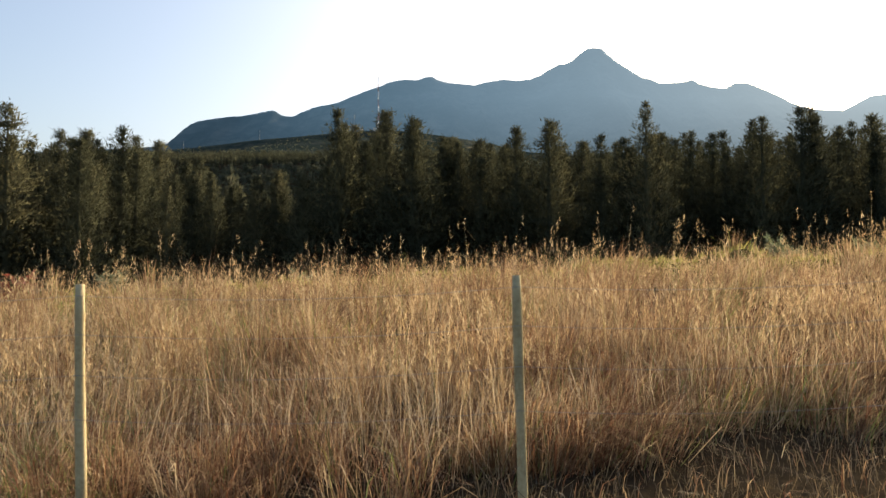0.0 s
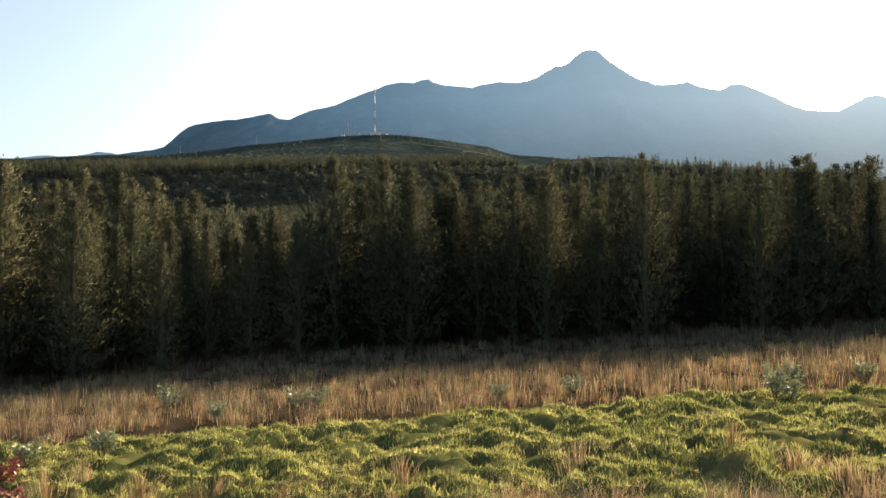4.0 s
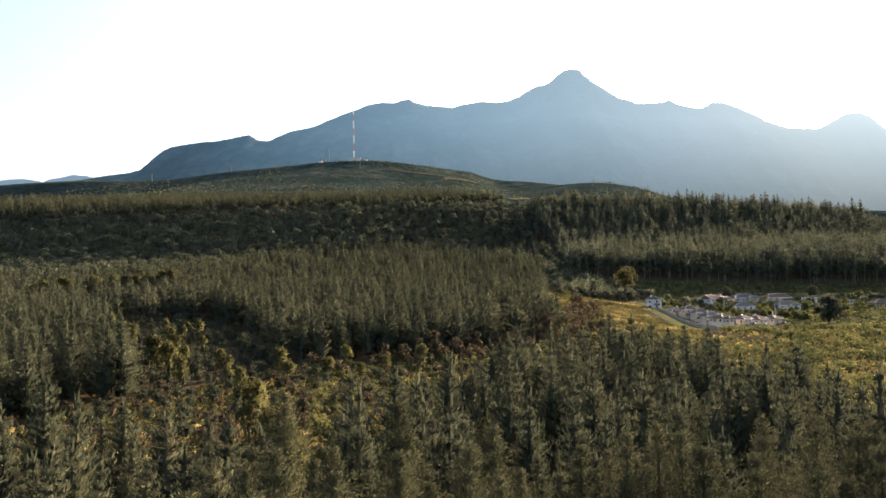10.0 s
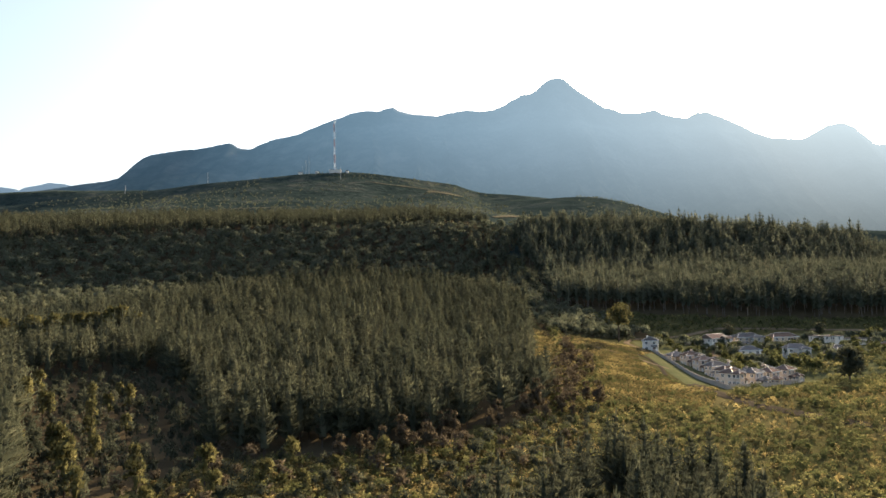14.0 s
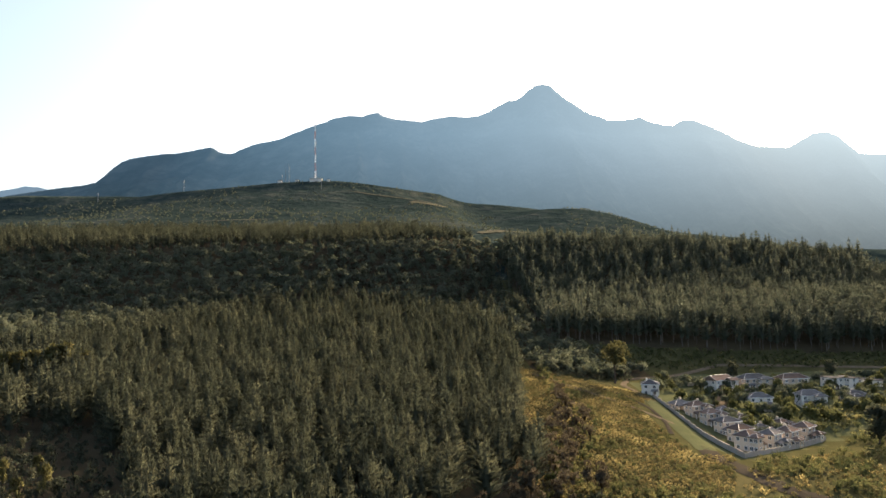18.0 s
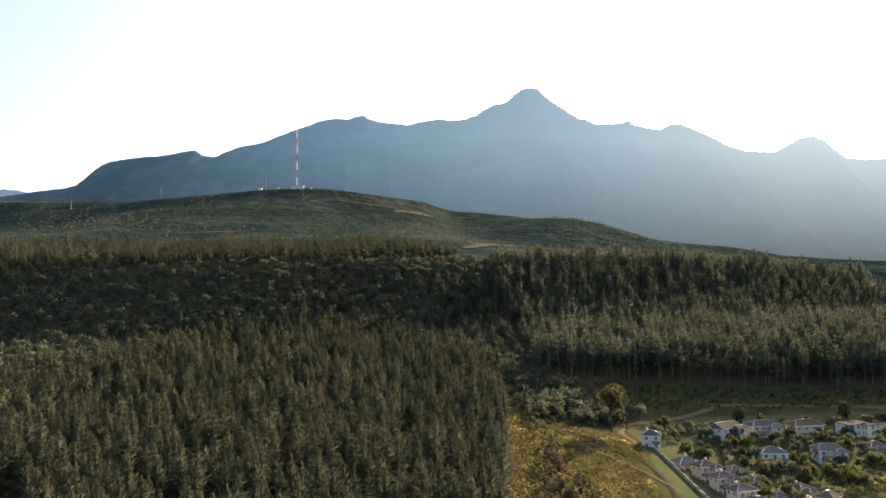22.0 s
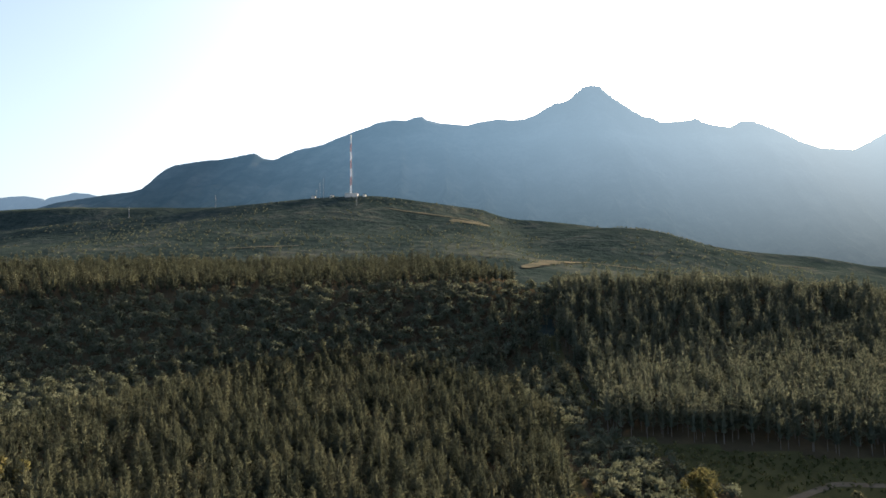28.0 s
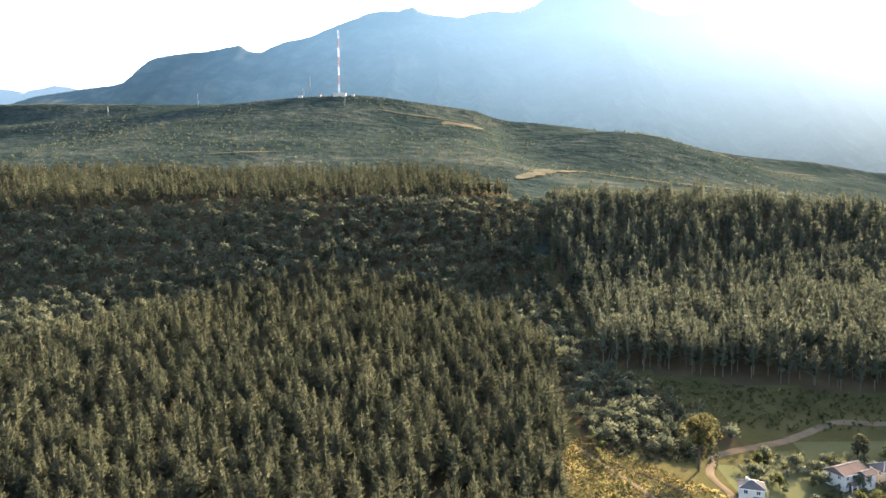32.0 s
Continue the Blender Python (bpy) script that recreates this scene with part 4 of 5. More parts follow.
hedge = single_tree("cypress_tree", "small dark clipped cypress beside a drive", 153.5, 408, 3.0, 0.55, 340, M_PINE_FAR, 7, 40, 0.35, 0.05, "cypresses along the drive")
for k in range(13):
    f = k / 12
    for side in (-3.6, 3.6):
        bx, by = 151 + 18 * f + side, 406 + 40 * f - 0.4 * side
        copy_thing(hedge, Matrix.LocRotScale((bx, by, zof(bx, by)), Euler((0, 0, k)), (1, 1, r5.uniform(0.8, 1.2))))

# ---- utility pole in the clearing ----
pole = tagged(new("utility_pole"), "grey wooden utility pole standing in a clearing", "pole")
pole.location = (POLE_X, POLE_Y, zof(POLE_X, POLE_Y))
bark_trunk(pole, 6.2, 0.14, M_PALEBARK, 0.0, "post")
limb_between(pole, (-0.8, 0, 5.8), (0.8, 0, 5.8), 0.07, M_PALEBARK, "crossarm")

# ---- houses ----
M_WALLS = {"cream": solid("cream_render", [(0.3, (0.48, 0.39, 0.30)), (0.7, (0.62, 0.52, 0.41))], 0.3, 5.0, 0.9, 0.1, by_object=True),
           "white": solid("white_render", [(0.3, (0.56, 0.51, 0.45)), (0.7, (0.70, 0.65, 0.58))], 0.3, 5.0, 0.9, 0.1)}
M_ROOFS = {"brown": solid("brown_roof_tiles", [(0.3, (0.090, 0.066, 0.054)), (0.7, (0.15, 0.112, 0.094))], 0.4, 5.0, 0.9, 0.3, by_object=True),
           "grey": solid("grey_roof_tiles", [(0.3, (0.085, 0.080, 0.078)), (0.7, (0.155, 0.145, 0.140))], 0.4, 5.0, 0.9, 0.3, by_object=True)}
M_PANE = solid("window_glass", [(0.3, (0.02, 0.025, 0.03)), (0.7, (0.04, 0.05, 0.06))], 0.5, 3.0, 0.08, 0.0)
M_FRAME = solid("white_frames", [(0.3, (0.68, 0.68, 0.66)), (0.7, (0.78, 0.78, 0.76))], 0.5, 9.0, 0.6, 0.0)
M_SOLAR = solid("roof_panel", [(0.3, (0.30, 0.33, 0.38)), (0.7, (0.42, 0.45, 0.50))], 0.5, 3.0, 0.12, 0.0, 0.6)
M_WALLTOP = solid("boundary_render", [(0.3, (0.27, 0.24, 0.21)), (0.7, (0.38, 0.34, 0.30))], 0.2, 4.0, 0.9, 0.2)


def box_bm(x0, y0, z0, x1, y1, z1, bm=None):
    bm = bm or bmesh.new()
    bmesh.ops.create_cube(bm, size=1, matrix=Matrix.LocRotScale(((x0 + x1) / 2, (y0 + y1) / 2, (z0 + z1) / 2), None, (x1 - x0, y1 - y0, z1 - z0)))
    return bm


def roof_bm(x0, y0, x1, y1, z, rise, over=0.5, hip=0.5):
    """A hipped or gabled roof with thickness; hip 0 gives upright gables."""
    x0, y0, x1, y1 = x0 - over, y0 - over, x1 + over, y1 + over
    bm = bmesh.new()
    w, d = x1 - x0, y1 - y0
    if w >= d:
        e = d / 2 * hip * 2
        a, b = (x0 + e / 1 * 1.0, (y0 + y1) / 2), (x1 - e, (y0 + y1) / 2)
    else:
        e = w / 2 * hip * 2
        a, b = ((x0 + x1) / 2, y0 + e), ((x0 + x1) / 2, y1 - e)
    lo = [bm.verts.new(v) for v in ((x0, y0, z - 0.18), (x1, y0, z - 0.18), (x1, y1, z - 0.18), (x0, y1, z - 0.18))]
    ev = [bm.verts.new(v) for v in ((x0, y0, z), (x1, y0, z), (x1, y1, z), (x0, y1, z))]
    ra, rb = bm.verts.new((*a, z + rise)), bm.verts.new((*b, z + rise))
    bm.faces.new(lo[::-1])
    for k in range(4):
        bm.faces.new((lo[k], lo[(k + 1) % 4], ev[(k + 1) % 4], ev[k]))
    if w >= d:
        bm.faces.new((ev[0], ev[1], rb, ra))
        bm.faces.new((ev[2], ev[3], ra, rb))
        bm.faces.new((ev[1], ev[2], rb))
        bm.faces.new((ev[3], ev[0], ra))
    else:
        bm.faces.new((ev[1], ev[2], rb, ra))
        bm.faces.new((ev[3], ev[0], ra, rb))
        bm.faces.new((ev[0], ev[1], ra))
        bm.faces.new((ev[2], ev[3], rb))
    return bm


def window_on(parent, cx, cz, w, h, face, at):
    """A framed window with a recessed pane on a wall that faces -y, +x or -x."""
    win = None
    fr = bmesh.new()
    t = 0.10
    for x0, z0, x1, z1 in ((-w / 2 - t, -h / 2 - t, w / 2 + t, -h / 2), (-w / 2 - t, h / 2, w / 2 + t, h / 2 + t), (-w / 2 - t, -h / 2, -w / 2, h / 2), (w / 2, -h / 2, w / 2 + t, h / 2), (-0.04, -h / 2, 0.04, h / 2)):
        box_bm(x0, -0.09, z0, x1, 0.02, z1, fr)
    turn = {"front": Matrix.Translation((cx, at, cz)), "right": Matrix.Translation((at, cx, cz)) @ Matrix.Rotation(radians(90), 4, 'Z'), "left": Matrix.Translation((at, cx, cz)) @ Matrix.Rotation(radians(-90), 4, 'Z')}[face]
    bmesh.ops.transform(fr, matrix=turn, verts=fr.verts)
    win = part("window", fr, M_FRAME, parent)
    pn = box_bm(-w / 2, -0.03, -h / 2, w / 2, 0.015, h / 2)
    bmesh.ops.transform(pn, matrix=turn, verts=pn.verts)
    part("pane", pn, M_PANE, win)
    return win


M_RIDGE_GLINT = solid("glint_ridge_tiles", [(0.3, (0.34, 0.30, 0.27)), (0.7, (0.48, 0.44, 0.40))], 0.4, 6.0, 0.45, 0.2)


def ridge_caps(parent, roof):
    """Half-round cap tiles along the ridge and the hips of a roof, coloured pale for sun glints."""
    V = [v.co.copy() for v in roof.data.vertices]
    top = max(v.z for v in V)
    ends = [v for v in V if v.z > top - 0.01]
    eaves = V[4:8]
    runs = [(ends[0], ends[1])] + [(e, min(ends, key=lambda q: (q - e).length)) for e in eaves]
    for a, b in runs:
        if (a - b).length > 0.3:
            limb_between(parent, a + Vector((0, 0, 0.05)), b + Vector((0, 0, 0.05)), 0.15, M_RIDGE_GLINT, "ridge_cap")


def house(label, x, y, w, d, storeys, yaw, wall, roof, seed, hip=0.5, wing=True, flat=False, group=""):
    r = random.Random(seed)
    if not group:
        w, d = w * 0.82, d * 0.85
    hs = tagged(new("house"), label, "house", group)
    hs.matrix_world = pose(x, y, min(zof(x, y), zof(x - 4, y - 4), zof(x + 4, y - 4)), 0, 0, yaw)
    H = 2.5 * storeys + 0.3
    mw, mr = M_WALLS[wall], M_ROOFS[roof]
    blocks = [(-w / 2, -d / 2, w / 2, d / 2, H)]
    if wing:
        s = r.choice((-1, 1))
        wx = s * w * 0.28
        blocks.append((wx - w * 0.22, -d / 2 - 3.0, wx + w * 0.22, -d / 2 + 0.2, H if storeys < 2 else H - r.choice((0, 2.6))))
    for k, (x0, y0, x1, y1, h) in enumerate(blocks):
        part("wall", box_bm(x0, y0, -1.5, x1, y1, h), mw, hs)
        if flat:
            part("roof", box_bm(x0 - 0.3, y0 - 0.3, h, x1 + 0.3, y1 + 0.3, h + 0.35), mr, hs)
        else:
            rf = part("roof", roof_bm(x0, y0, x1, y1, h + 0.18, min(x1 - x0, y1 - y0) * 0.24 + 0.3, 0.5, hip if k == 0 else 0.0 if hip == 0 else 0.45), mr, hs)
            ridge_caps(rf, rf)
            if k == 0 and r.random() < 0.7:
                cx = x0 + (x1 - x0) * r.uniform(0.25, 0.75)
                part("chimney", box_bm(cx - 0.4, y0 + (y1 - y0) * 0.55, h, cx + 0.4, y0 + (y1 - y0) * 0.55 + 0.8, h + 2.6), mw, hs)
        n_w = max(1, int((x1 - x0) / 2.9))
        for fl in range(max(1, round((h - 0.2) / 2.75))):
            for i in range(n_w):
                cx = x0 + (x1 - x0) * (i + 0.5) / n_w
                if k == 0 and wing and blocks[1][0] - 0.6 < cx < blocks[1][2] + 0.6 and fl * 2.75 + 1.5 < blocks[1][4]:
                    continue
                window_on(hs, cx, 1.6 + 2.75 * fl, 1.15, 1.25, "front", y0)
            for i in range(2):
                window_on(hs, y0 + (y1 - y0) * (i + 0.5) / 2, 1.6 + 2.75 * fl, 1.05, 1.2, "right", x1)
                window_on(hs, y0 + (y1 - y0) * (i + 0.5) / 2, 1.6 + 2.75 * fl, 1.05, 1.2, "left", x0)
    dx = -w * 0.25 if wing and blocks[1][0] > 0 else w * 0.25
    if not flat:
        for px in (dx - 1.3, dx + 1.3):
            part("porch_post", box_bm(px - 0.12, -d / 2 - 1.9, -0.3, px + 0.12, -d / 2 - 1.66, 2.4), M_FRAME, hs)
        porch = part("porch_roof", roof_bm(dx - 1.5, -d / 2 - 2.0, dx + 1.5, -d / 2 + 0.1, 2.58, 0.8, 0.15, 0.0), mr, hs)
        part("fascia", box_bm(-w / 2 - 0.52, -d / 2 - 0.54, H - 0.06, w / 2 + 0.52, -d / 2 - 0.50, H + 0.2), M_FRAME, hs, "pale fascia board under the eaves")
    part("door", box_bm(dx - 0.5, -d / 2 - 0.06, -0.1, dx + 0.5, -d / 2 + 0.05, 2.05), M_ROOFS["brown"], hs, "dark wooden front door")
    if not flat and seed % 2 == 0:
        part("roof_panel", box_bm(-w * 0.10, -0.35, H + min(w, d) * 0.24 + 0.36, w * 0.10, 0.35, H + min(w, d) * 0.24 + 0.53), M_SOLAR, hs, "shiny metal ridge flashing")
    return hs


EST = "houses of the walled estate"
ESTATE_HOUSES = ((136, 417, 10, 8, 1, 10), (138.5, 405, 10, 8, 2, 10), (139.5, 393, 10, 8, 2, 8), (140, 380.5, 11, 8, 2, 12), (138.5, 367, 10, 8, 2, 20), (133.5, 351.5, 10, 8, 2, 32), (145, 358, 10, 8, 2, 38), (155.5, 365.5, 10, 8, 2, 37), (166.5, 373.5, 9, 8, 2, 36), (153, 381, 10, 8, 1, 20), (153.5, 396, 9, 8, 1, 8), (166, 389, 9, 8, 1, 25), (152, 409, 8, 7, 1, 5))
for k, (hx, hy, w, d, st, yaw) in enumerate(ESTATE_HOUSES):
    house("cream rendered estate house with a brown hipped tile roof" if k % 3 else "cream rendered estate house with a grey hipped tile roof", hx, hy, w * 0.72, d * 0.72, st, yaw, "cream", "brown" if k % 3 else "grey", 400 + k, 0.5, True, False, EST)
house("white two-storey house with a grey hipped roof beside a track", 133, 444, 9.5, 8, 2, -20, "white", "grey", 430, 0.5, False)
house("white house with a brown gabled roof and wings", 173, 458, 15, 9, 2, 25, "white", "brown", 431, 0.0, True)
house("long cream house with a grey roof", 191, 459, 16, 9, 2, 3, "cream", "grey", 432, 0.4, True)
house("long cream house with a brown roof", 210, 457, 17, 9, 2, 4, "cream", "brown", 433, 0.4, False)
house("white modern flat-roofed villa", 233, 456, 15, 10, 2, 8, "white", "grey", 434, 0.0, True, True)
house("white modern flat-roofed villa", 256, 461, 16, 9, 1, 5, "white", "grey", 435, 0.0, True, True)
house("white two-storey house with a grey roof", 174, 421, 12, 8, 2, -12, "white", "grey", 436, 0.5, True)
house("white house with a grey metal roof and a low garage", 198, 422, 12, 9, 2, -8, "white", "grey", 437, 0.3, True)
house("cream house with a grey tile roof among trees", 224, 430, 12, 9, 1, 6, "cream", "grey", 438, 0.5, True)
house("cream house with a brown tile roof among trees", 262, 440, 13, 9, 1, -6, "cream", "brown", 439, 0.5, True)


def wall_run(pts, label):
    """A boundary wall with a pier at each panel's end and a capping."""
    wall = tagged(new("boundary_wall"), label, "wall")
    for (xa, ya), (xb, yb) in zip(pts, pts[1:]):
        n = max(1, int(math.hypot(xb - xa, yb - ya) / 6))
        for k in range(n):
            ax, ay, bx, by = xa + (xb - xa) * k / n, ya + (yb - ya) * k / n, xa + (xb - xa) * (k + 1) / n, ya + (yb - ya) * (k + 1) / n
            L, a = math.hypot(bx - ax, by - ay), math.atan2(by - ay, bx - ax)
            m = Matrix.Translation((ax, ay, min(zof(ax, ay), zof(bx, by)))) @ Matrix.Rotation(a, 4, 'Z')
            for nm, bm in (("panel", box_bm(0, -0.1, -0.8, L, 0.1, 1.75)), ("pier", box_bm(-0.22, -0.22, -0.8, 0.22, 0.22, 2.05)), ("capping", box_bm(0.22, -0.16, 1.75, L - 0.22, 0.16, 1.87))):
                bmesh.ops.transform(bm, matrix=m, verts=bm.verts)
                part(nm, bm, M_WALLTOP, wall)
    return wall


wall_run(((131.5, 436), (129, 400), (124.5, 336), (174, 372)), "pale rendered boundary wall with piers round the estate")
wall_run(((160, 466), (182, 470)), "white garden wall behind the houses")


# ---- tracks ----
def strip(name, label, pts, width, mat, proud=0.0):
    """A track draped over the ground."""
    P = []
    for (xa, ya), (xb, yb) in zip(pts, pts[1:]):
        n = max(2, int(math.hypot(xb - xa, yb - ya) / 2))
        P += [(xa + (xb - xa) * k / n, ya + (yb - ya) * k / n) for k in range(n)]
    P = np.array(P + [pts[-1]], float)
    for _ in range(4):
        P[1:-1] = (P[:-2] + 2 * P[1:-1] + P[2:]) / 4
    T = np.gradient(P, axis=0)
    T /= np.linalg.norm(T, axis=1, keepdims=True)
    N = np.stack((-T[:, 1], T[:, 0]), -1)
    rows = []
    for k, f in enumerate((-0.5, -0.2, 0.2, 0.5)):
        ww = width * (1 + 0.25 * (vnoise(P[:, 0] / 3, P[:, 1] / 3, 71 + k) - 0.5))
        if proud:
            ww = ww * (0.15 + 0.85 * np.sin(np.linspace(0, math.pi, len(P))) ** 0.6) * (0.35 + 1.3 * vnoise(P[:, 0] / 17, P[:, 1] / 17, 75 + k))
        q = P + N * (f * ww)[:, None]
        rows.append(np.stack((q[:, 0], q[:, 1], land(q[:, 0], q[:, 1]) + proud + (0.35 if abs(f) < 0.4 else 0.12)), -1))
    V = np.stack(rows, 1).reshape(-1, 3)
    i, j = np.meshgrid(np.arange(3), np.arange(len(P) - 1))
    q0 = (j * 4 + i).ravel()
    return tagged(new(name, mesh_arrays(name, V, np.stack((q0, q0 + 1, q0 + 5, q0 + 4), -1), [mat], None, True)), label, "track", kind="structure")


strip("track", "pale dirt track across the heath field", ((80, 470), (92, 448), (106, 424), (116, 404), (122, 386)), 2.2, G_TRACK)
strip("track", "dirt track beside the white house", ((128, 425), (127, 446), (124, 458), (132, 474)), 3.0, G_TRACK)
strip("road", "pale dirt road curving behind the houses", ((132, 474), (146, 482), (168, 490), (194, 503), (225, 500), (300, 490), (420, 470)), 3.6, G_TRACK)
strip("track", "narrow path through the clearing", ((-14, 120), (-20, 170), (-22, 205), (-19, 225), (-26, 246)), 1.8, G_TRACK)
strip("driveway", "paved drive between the houses", ((150, 404), (158, 424), (166, 440), (172, 450)), 5.0, G_TRACK)
strip("dirt_strip", "bare dirt strip below the estate wall", ((118, 352), (115, 336), (118, 300), (140, 268)), 6.5, G_DIRT)
strip("lawn_strip", "mown green strip beside the estate wall", ((127, 428), (124.5, 400), (121, 372), (117, 346)), 7.0, G_LAWN)
strip("ditch", "dark overgrown ditch across the golden field", ((83, 465), (102, 452), (116, 437), (121, 412), (119, 388), (114, 370)), 1.8, G_DIRT)

# Pale tone paints the sunlit look of banks and crests onto dry grass.
G_BANK = solid("sunlit_dry_bank", [(0.3, (0.060, 0.062, 0.046)), (0.5, (0.095, 0.088, 0.062)), (0.7, (0.155, 0.138, 0.092))], 0.05, 0.6, 0.95, 0.6)
for label, pts, wide in (("dry grass bank along a foothill shoulder, painted pale as if sunlit", ((-70, 1362), (-30, 1346), (16, 1340), (60, 1335), (96, 1330)), 9), ("dry grass bank on a foothill, painted pale as if sunlit", ((40, 1290), (62, 1300), (84, 1308), (104, 1318)), 34),
                         ("dry grass along a spur's crest, painted pale as if sunlit", ((300, 1236), (350, 1240), (400, 1248), (450, 1256), (520, 1268), (600, 1278)), 10), ("pale bare strip beside a pine belt", ((104, 866), (120, 900), (150, 955), (190, 985)), 22),
                         ("pale bare strip along a hill crest", ((190, 985), (230, 960), (290, 930), (360, 900), (430, 880)), 13), ("pale track above a pine belt", ((-236, 1022), (-187, 1024), (-141, 1028)), 5)):
    strip("dry_bank", label, pts, wide, G_BANK, 0.9)

# ---- mast on the hill ----
M_MASTS = [solid("white_mast_paint", [(0.3, (0.72, 0.72, 0.72)), (0.7, (0.82, 0.82, 0.82))], 0.1, 1.0, 0.5, 0.0), solid("red_mast_paint", [(0.3, (0.36, 0.19, 0.17)), (0.7, (0.44, 0.24, 0.22))], 0.1, 1.0, 0.5, 0.0)]
M_GREYMAST = [solid("grey_mast_steel", [(0.3, (0.20, 0.21, 0.22)), (0.7, (0.28, 0.29, 0.30))], 0.1, 1.0, 0.6, 0.0)] * 2


def lattice(parent, x, y, z, height, w, bands, th=0.28, name="mast_section", paints=None):
    for b in range(bands):
        bm = bmesh.new()
        z0, z1 = z + height * b / bands, z + height * (b + 1) / bands
        for cx, cy in ((-1, -1), (1, -1), (1, 1), (-1, 1)):
            box_bm(x + cx * w / 2 - th, y + cy * w / 2 - th, z0, x + cx * w / 2 + th, y + cy * w / 2 + th, z1, bm)
        n = max(2, int((z1 - z0) / 4))
        for k in range(n):
            za, zb = z0 + (z1 - z0) * k / n, z0 + (z1 - z0) * (k + 1) / n
            for s in (-1, 1):
                for p, q in (((x - w / 2, y + s * w / 2, za), (x + w / 2, y + s * w / 2, zb)), ((x + s * w / 2, y - w / 2, zb), (x + s * w / 2, y + w / 2, za))):
                    dv = Vector(q) - Vector(p)
                    bmesh.ops.create_cone(bm, segments=4, radius1=th * 0.8, radius2=th * 0.8, depth=dv.length, matrix=Matrix.Translation((Vector(p) + Vector(q)) / 2) @ dv.to_track_quat('Z', 'Y').to_matrix().to_4x4())
        part(name, bm, (paints or M_MASTS)[b % 2], parent, "" if paints else "white lattice section" if b % 2 == 0 else "red lattice section")


mz0 = zof(-133, 1446)
mast = tagged(new("radio_mast"), "tall red and white lattice radio mast on a hilltop", "mast")
lattice(mast, -133, 1446, mz0 + 5, 106, 2.0, 7, 0.2)
station = tagged(new("transmitter_building"), "pale flat transmitter building at the foot of a mast", "building")
part("wall", box_bm(-143, 1440, mz0 - 4, -121, 1452, mz0 + 4.6), M_WALLS["white"], station)
part("roof", box_bm(-143.6, 1439.4, mz0 + 4.6, -120.4, 1452.6, mz0 + 5), M_WALLS["white"], station)
for dx, dy, hh in ((-55, 0, 28), (-50, 6, 36), (-62, 3, 16), (18, -70, 24), (-250, 30, 24), (-420, 60, 20)):
    m2 = tagged(new("small_mast"), "slim grey lattice mast on the hill", "mast", "slim masts on the hill")
    lattice(m2, -133 + dx, 1446 + dy, zof(-133 + dx, 1446 + dy) - 1, hh, 0.9, 1, 0.09, paints=M_GREYMAST)
for dx, w in ((24, 5), (-34, 6), (-66, 7)):
    hut = tagged(new("hut"), "small pale hut near a mast", "hut", "huts near the mast")
    zz = zof(-133 + dx, 1446)
    part("wall", box_bm(-133 + dx - w / 2, 1442, zz - 2, -133 + dx + w / 2, 1448, zz + 3), M_WALLS["white"], hut)
    part("roof", roof_bm(-133 + dx - w / 2, 1442, -133 + dx + w / 2, 1448, zz + 3.1, 1.2, 0.3, 0.0), M_ROOFS["grey"], hut)

# ---- fence ----
M_POST = solid("weathered_post", [(0.3, (0.26, 0.20, 0.11)), (0.5, (0.42, 0.35, 0.20)), (0.7, (0.52, 0.45, 0.29))], 3.0, 40.0, 0.9, 0.5)
M_WIRE = solid("galvanised_wire", [(0.3, (0.20, 0.19, 0.18)), (0.7, (0.35, 0.34, 0.33))], 2.0, 40.0, 0.5, 0.0, 0.7)
fence = tagged(new("fence"), "wire fence with slender weathered round timber posts in tall grass", "fence")
FENCE_Y = 4.45


def fence_post(x, top, lean_x, name="post"):
    bm = bmesh.new()
    n, rings = 14, 12
    prev = None
    zb = zof(x, FENCE_Y)
    for k in range(rings + 1):
        f = k / rings
        rad = 0.033 - 0.003 * f + 0.0016 * math.sin(9 * f + x)
        if k == rings:
            rad *= 0.86
        zz = zb - 0.35 + (top - zb + 0.35) * (f if k < rings else 1.006)
        cx = x + lean_x * (top - zz) + 0.006 * math.sin(4 * f + 2 * x)
        ring = [bm.verts.new((cx + rad * math.cos(a), FENCE_Y + rad * math.sin(a), zz)) for a in (2 * math.pi * j / n for j in range(n))]
        if prev:
            for j in range(n):
                bm.faces.new((prev[j], prev[(j + 1) % n], ring[(j + 1) % n], ring[j]))
        prev = ring
    bm.faces.new(prev)
    for f in bm.faces:
        f.smooth = len(f.verts) == 4
    return part(name, bm, M_POST, fence)


POSTS = ((-5.05, 1.28, 0.01), (-2.27, 1.295, 0.016), (0.455, 1.335, 0.012), (3.2, 1.40, -0.02))
for px, top, ln in POSTS:
    fence_post(px, top, ln)
for dz in (-0.06, -0.30, -0.55, -0.82):
    bm, prev = bmesh.new(), None
    for (xa, ta, _), (xb, tb, _) in zip(POSTS, POSTS[1:]):
        for i in range(12):
            f = i / 12
            wz = ta + (tb - ta) * f + dz - 0.2 * f * (1 - f)
            ring = [bm.verts.new((xa + (xb - xa) * f, FENCE_Y - 0.044 + 0.0016 * math.cos(q), wz + 0.0016 * math.sin(q))) for q in (0, 1.57, 3.14, 4.71)]
            if prev:
                for j in range(4):
                    bm.faces.new((prev[j], prev[(j + 1) % 4], ring[(j + 1) % 4], ring[j]))
            prev = ring
    part("wire", bm, M_WIRE, fence)


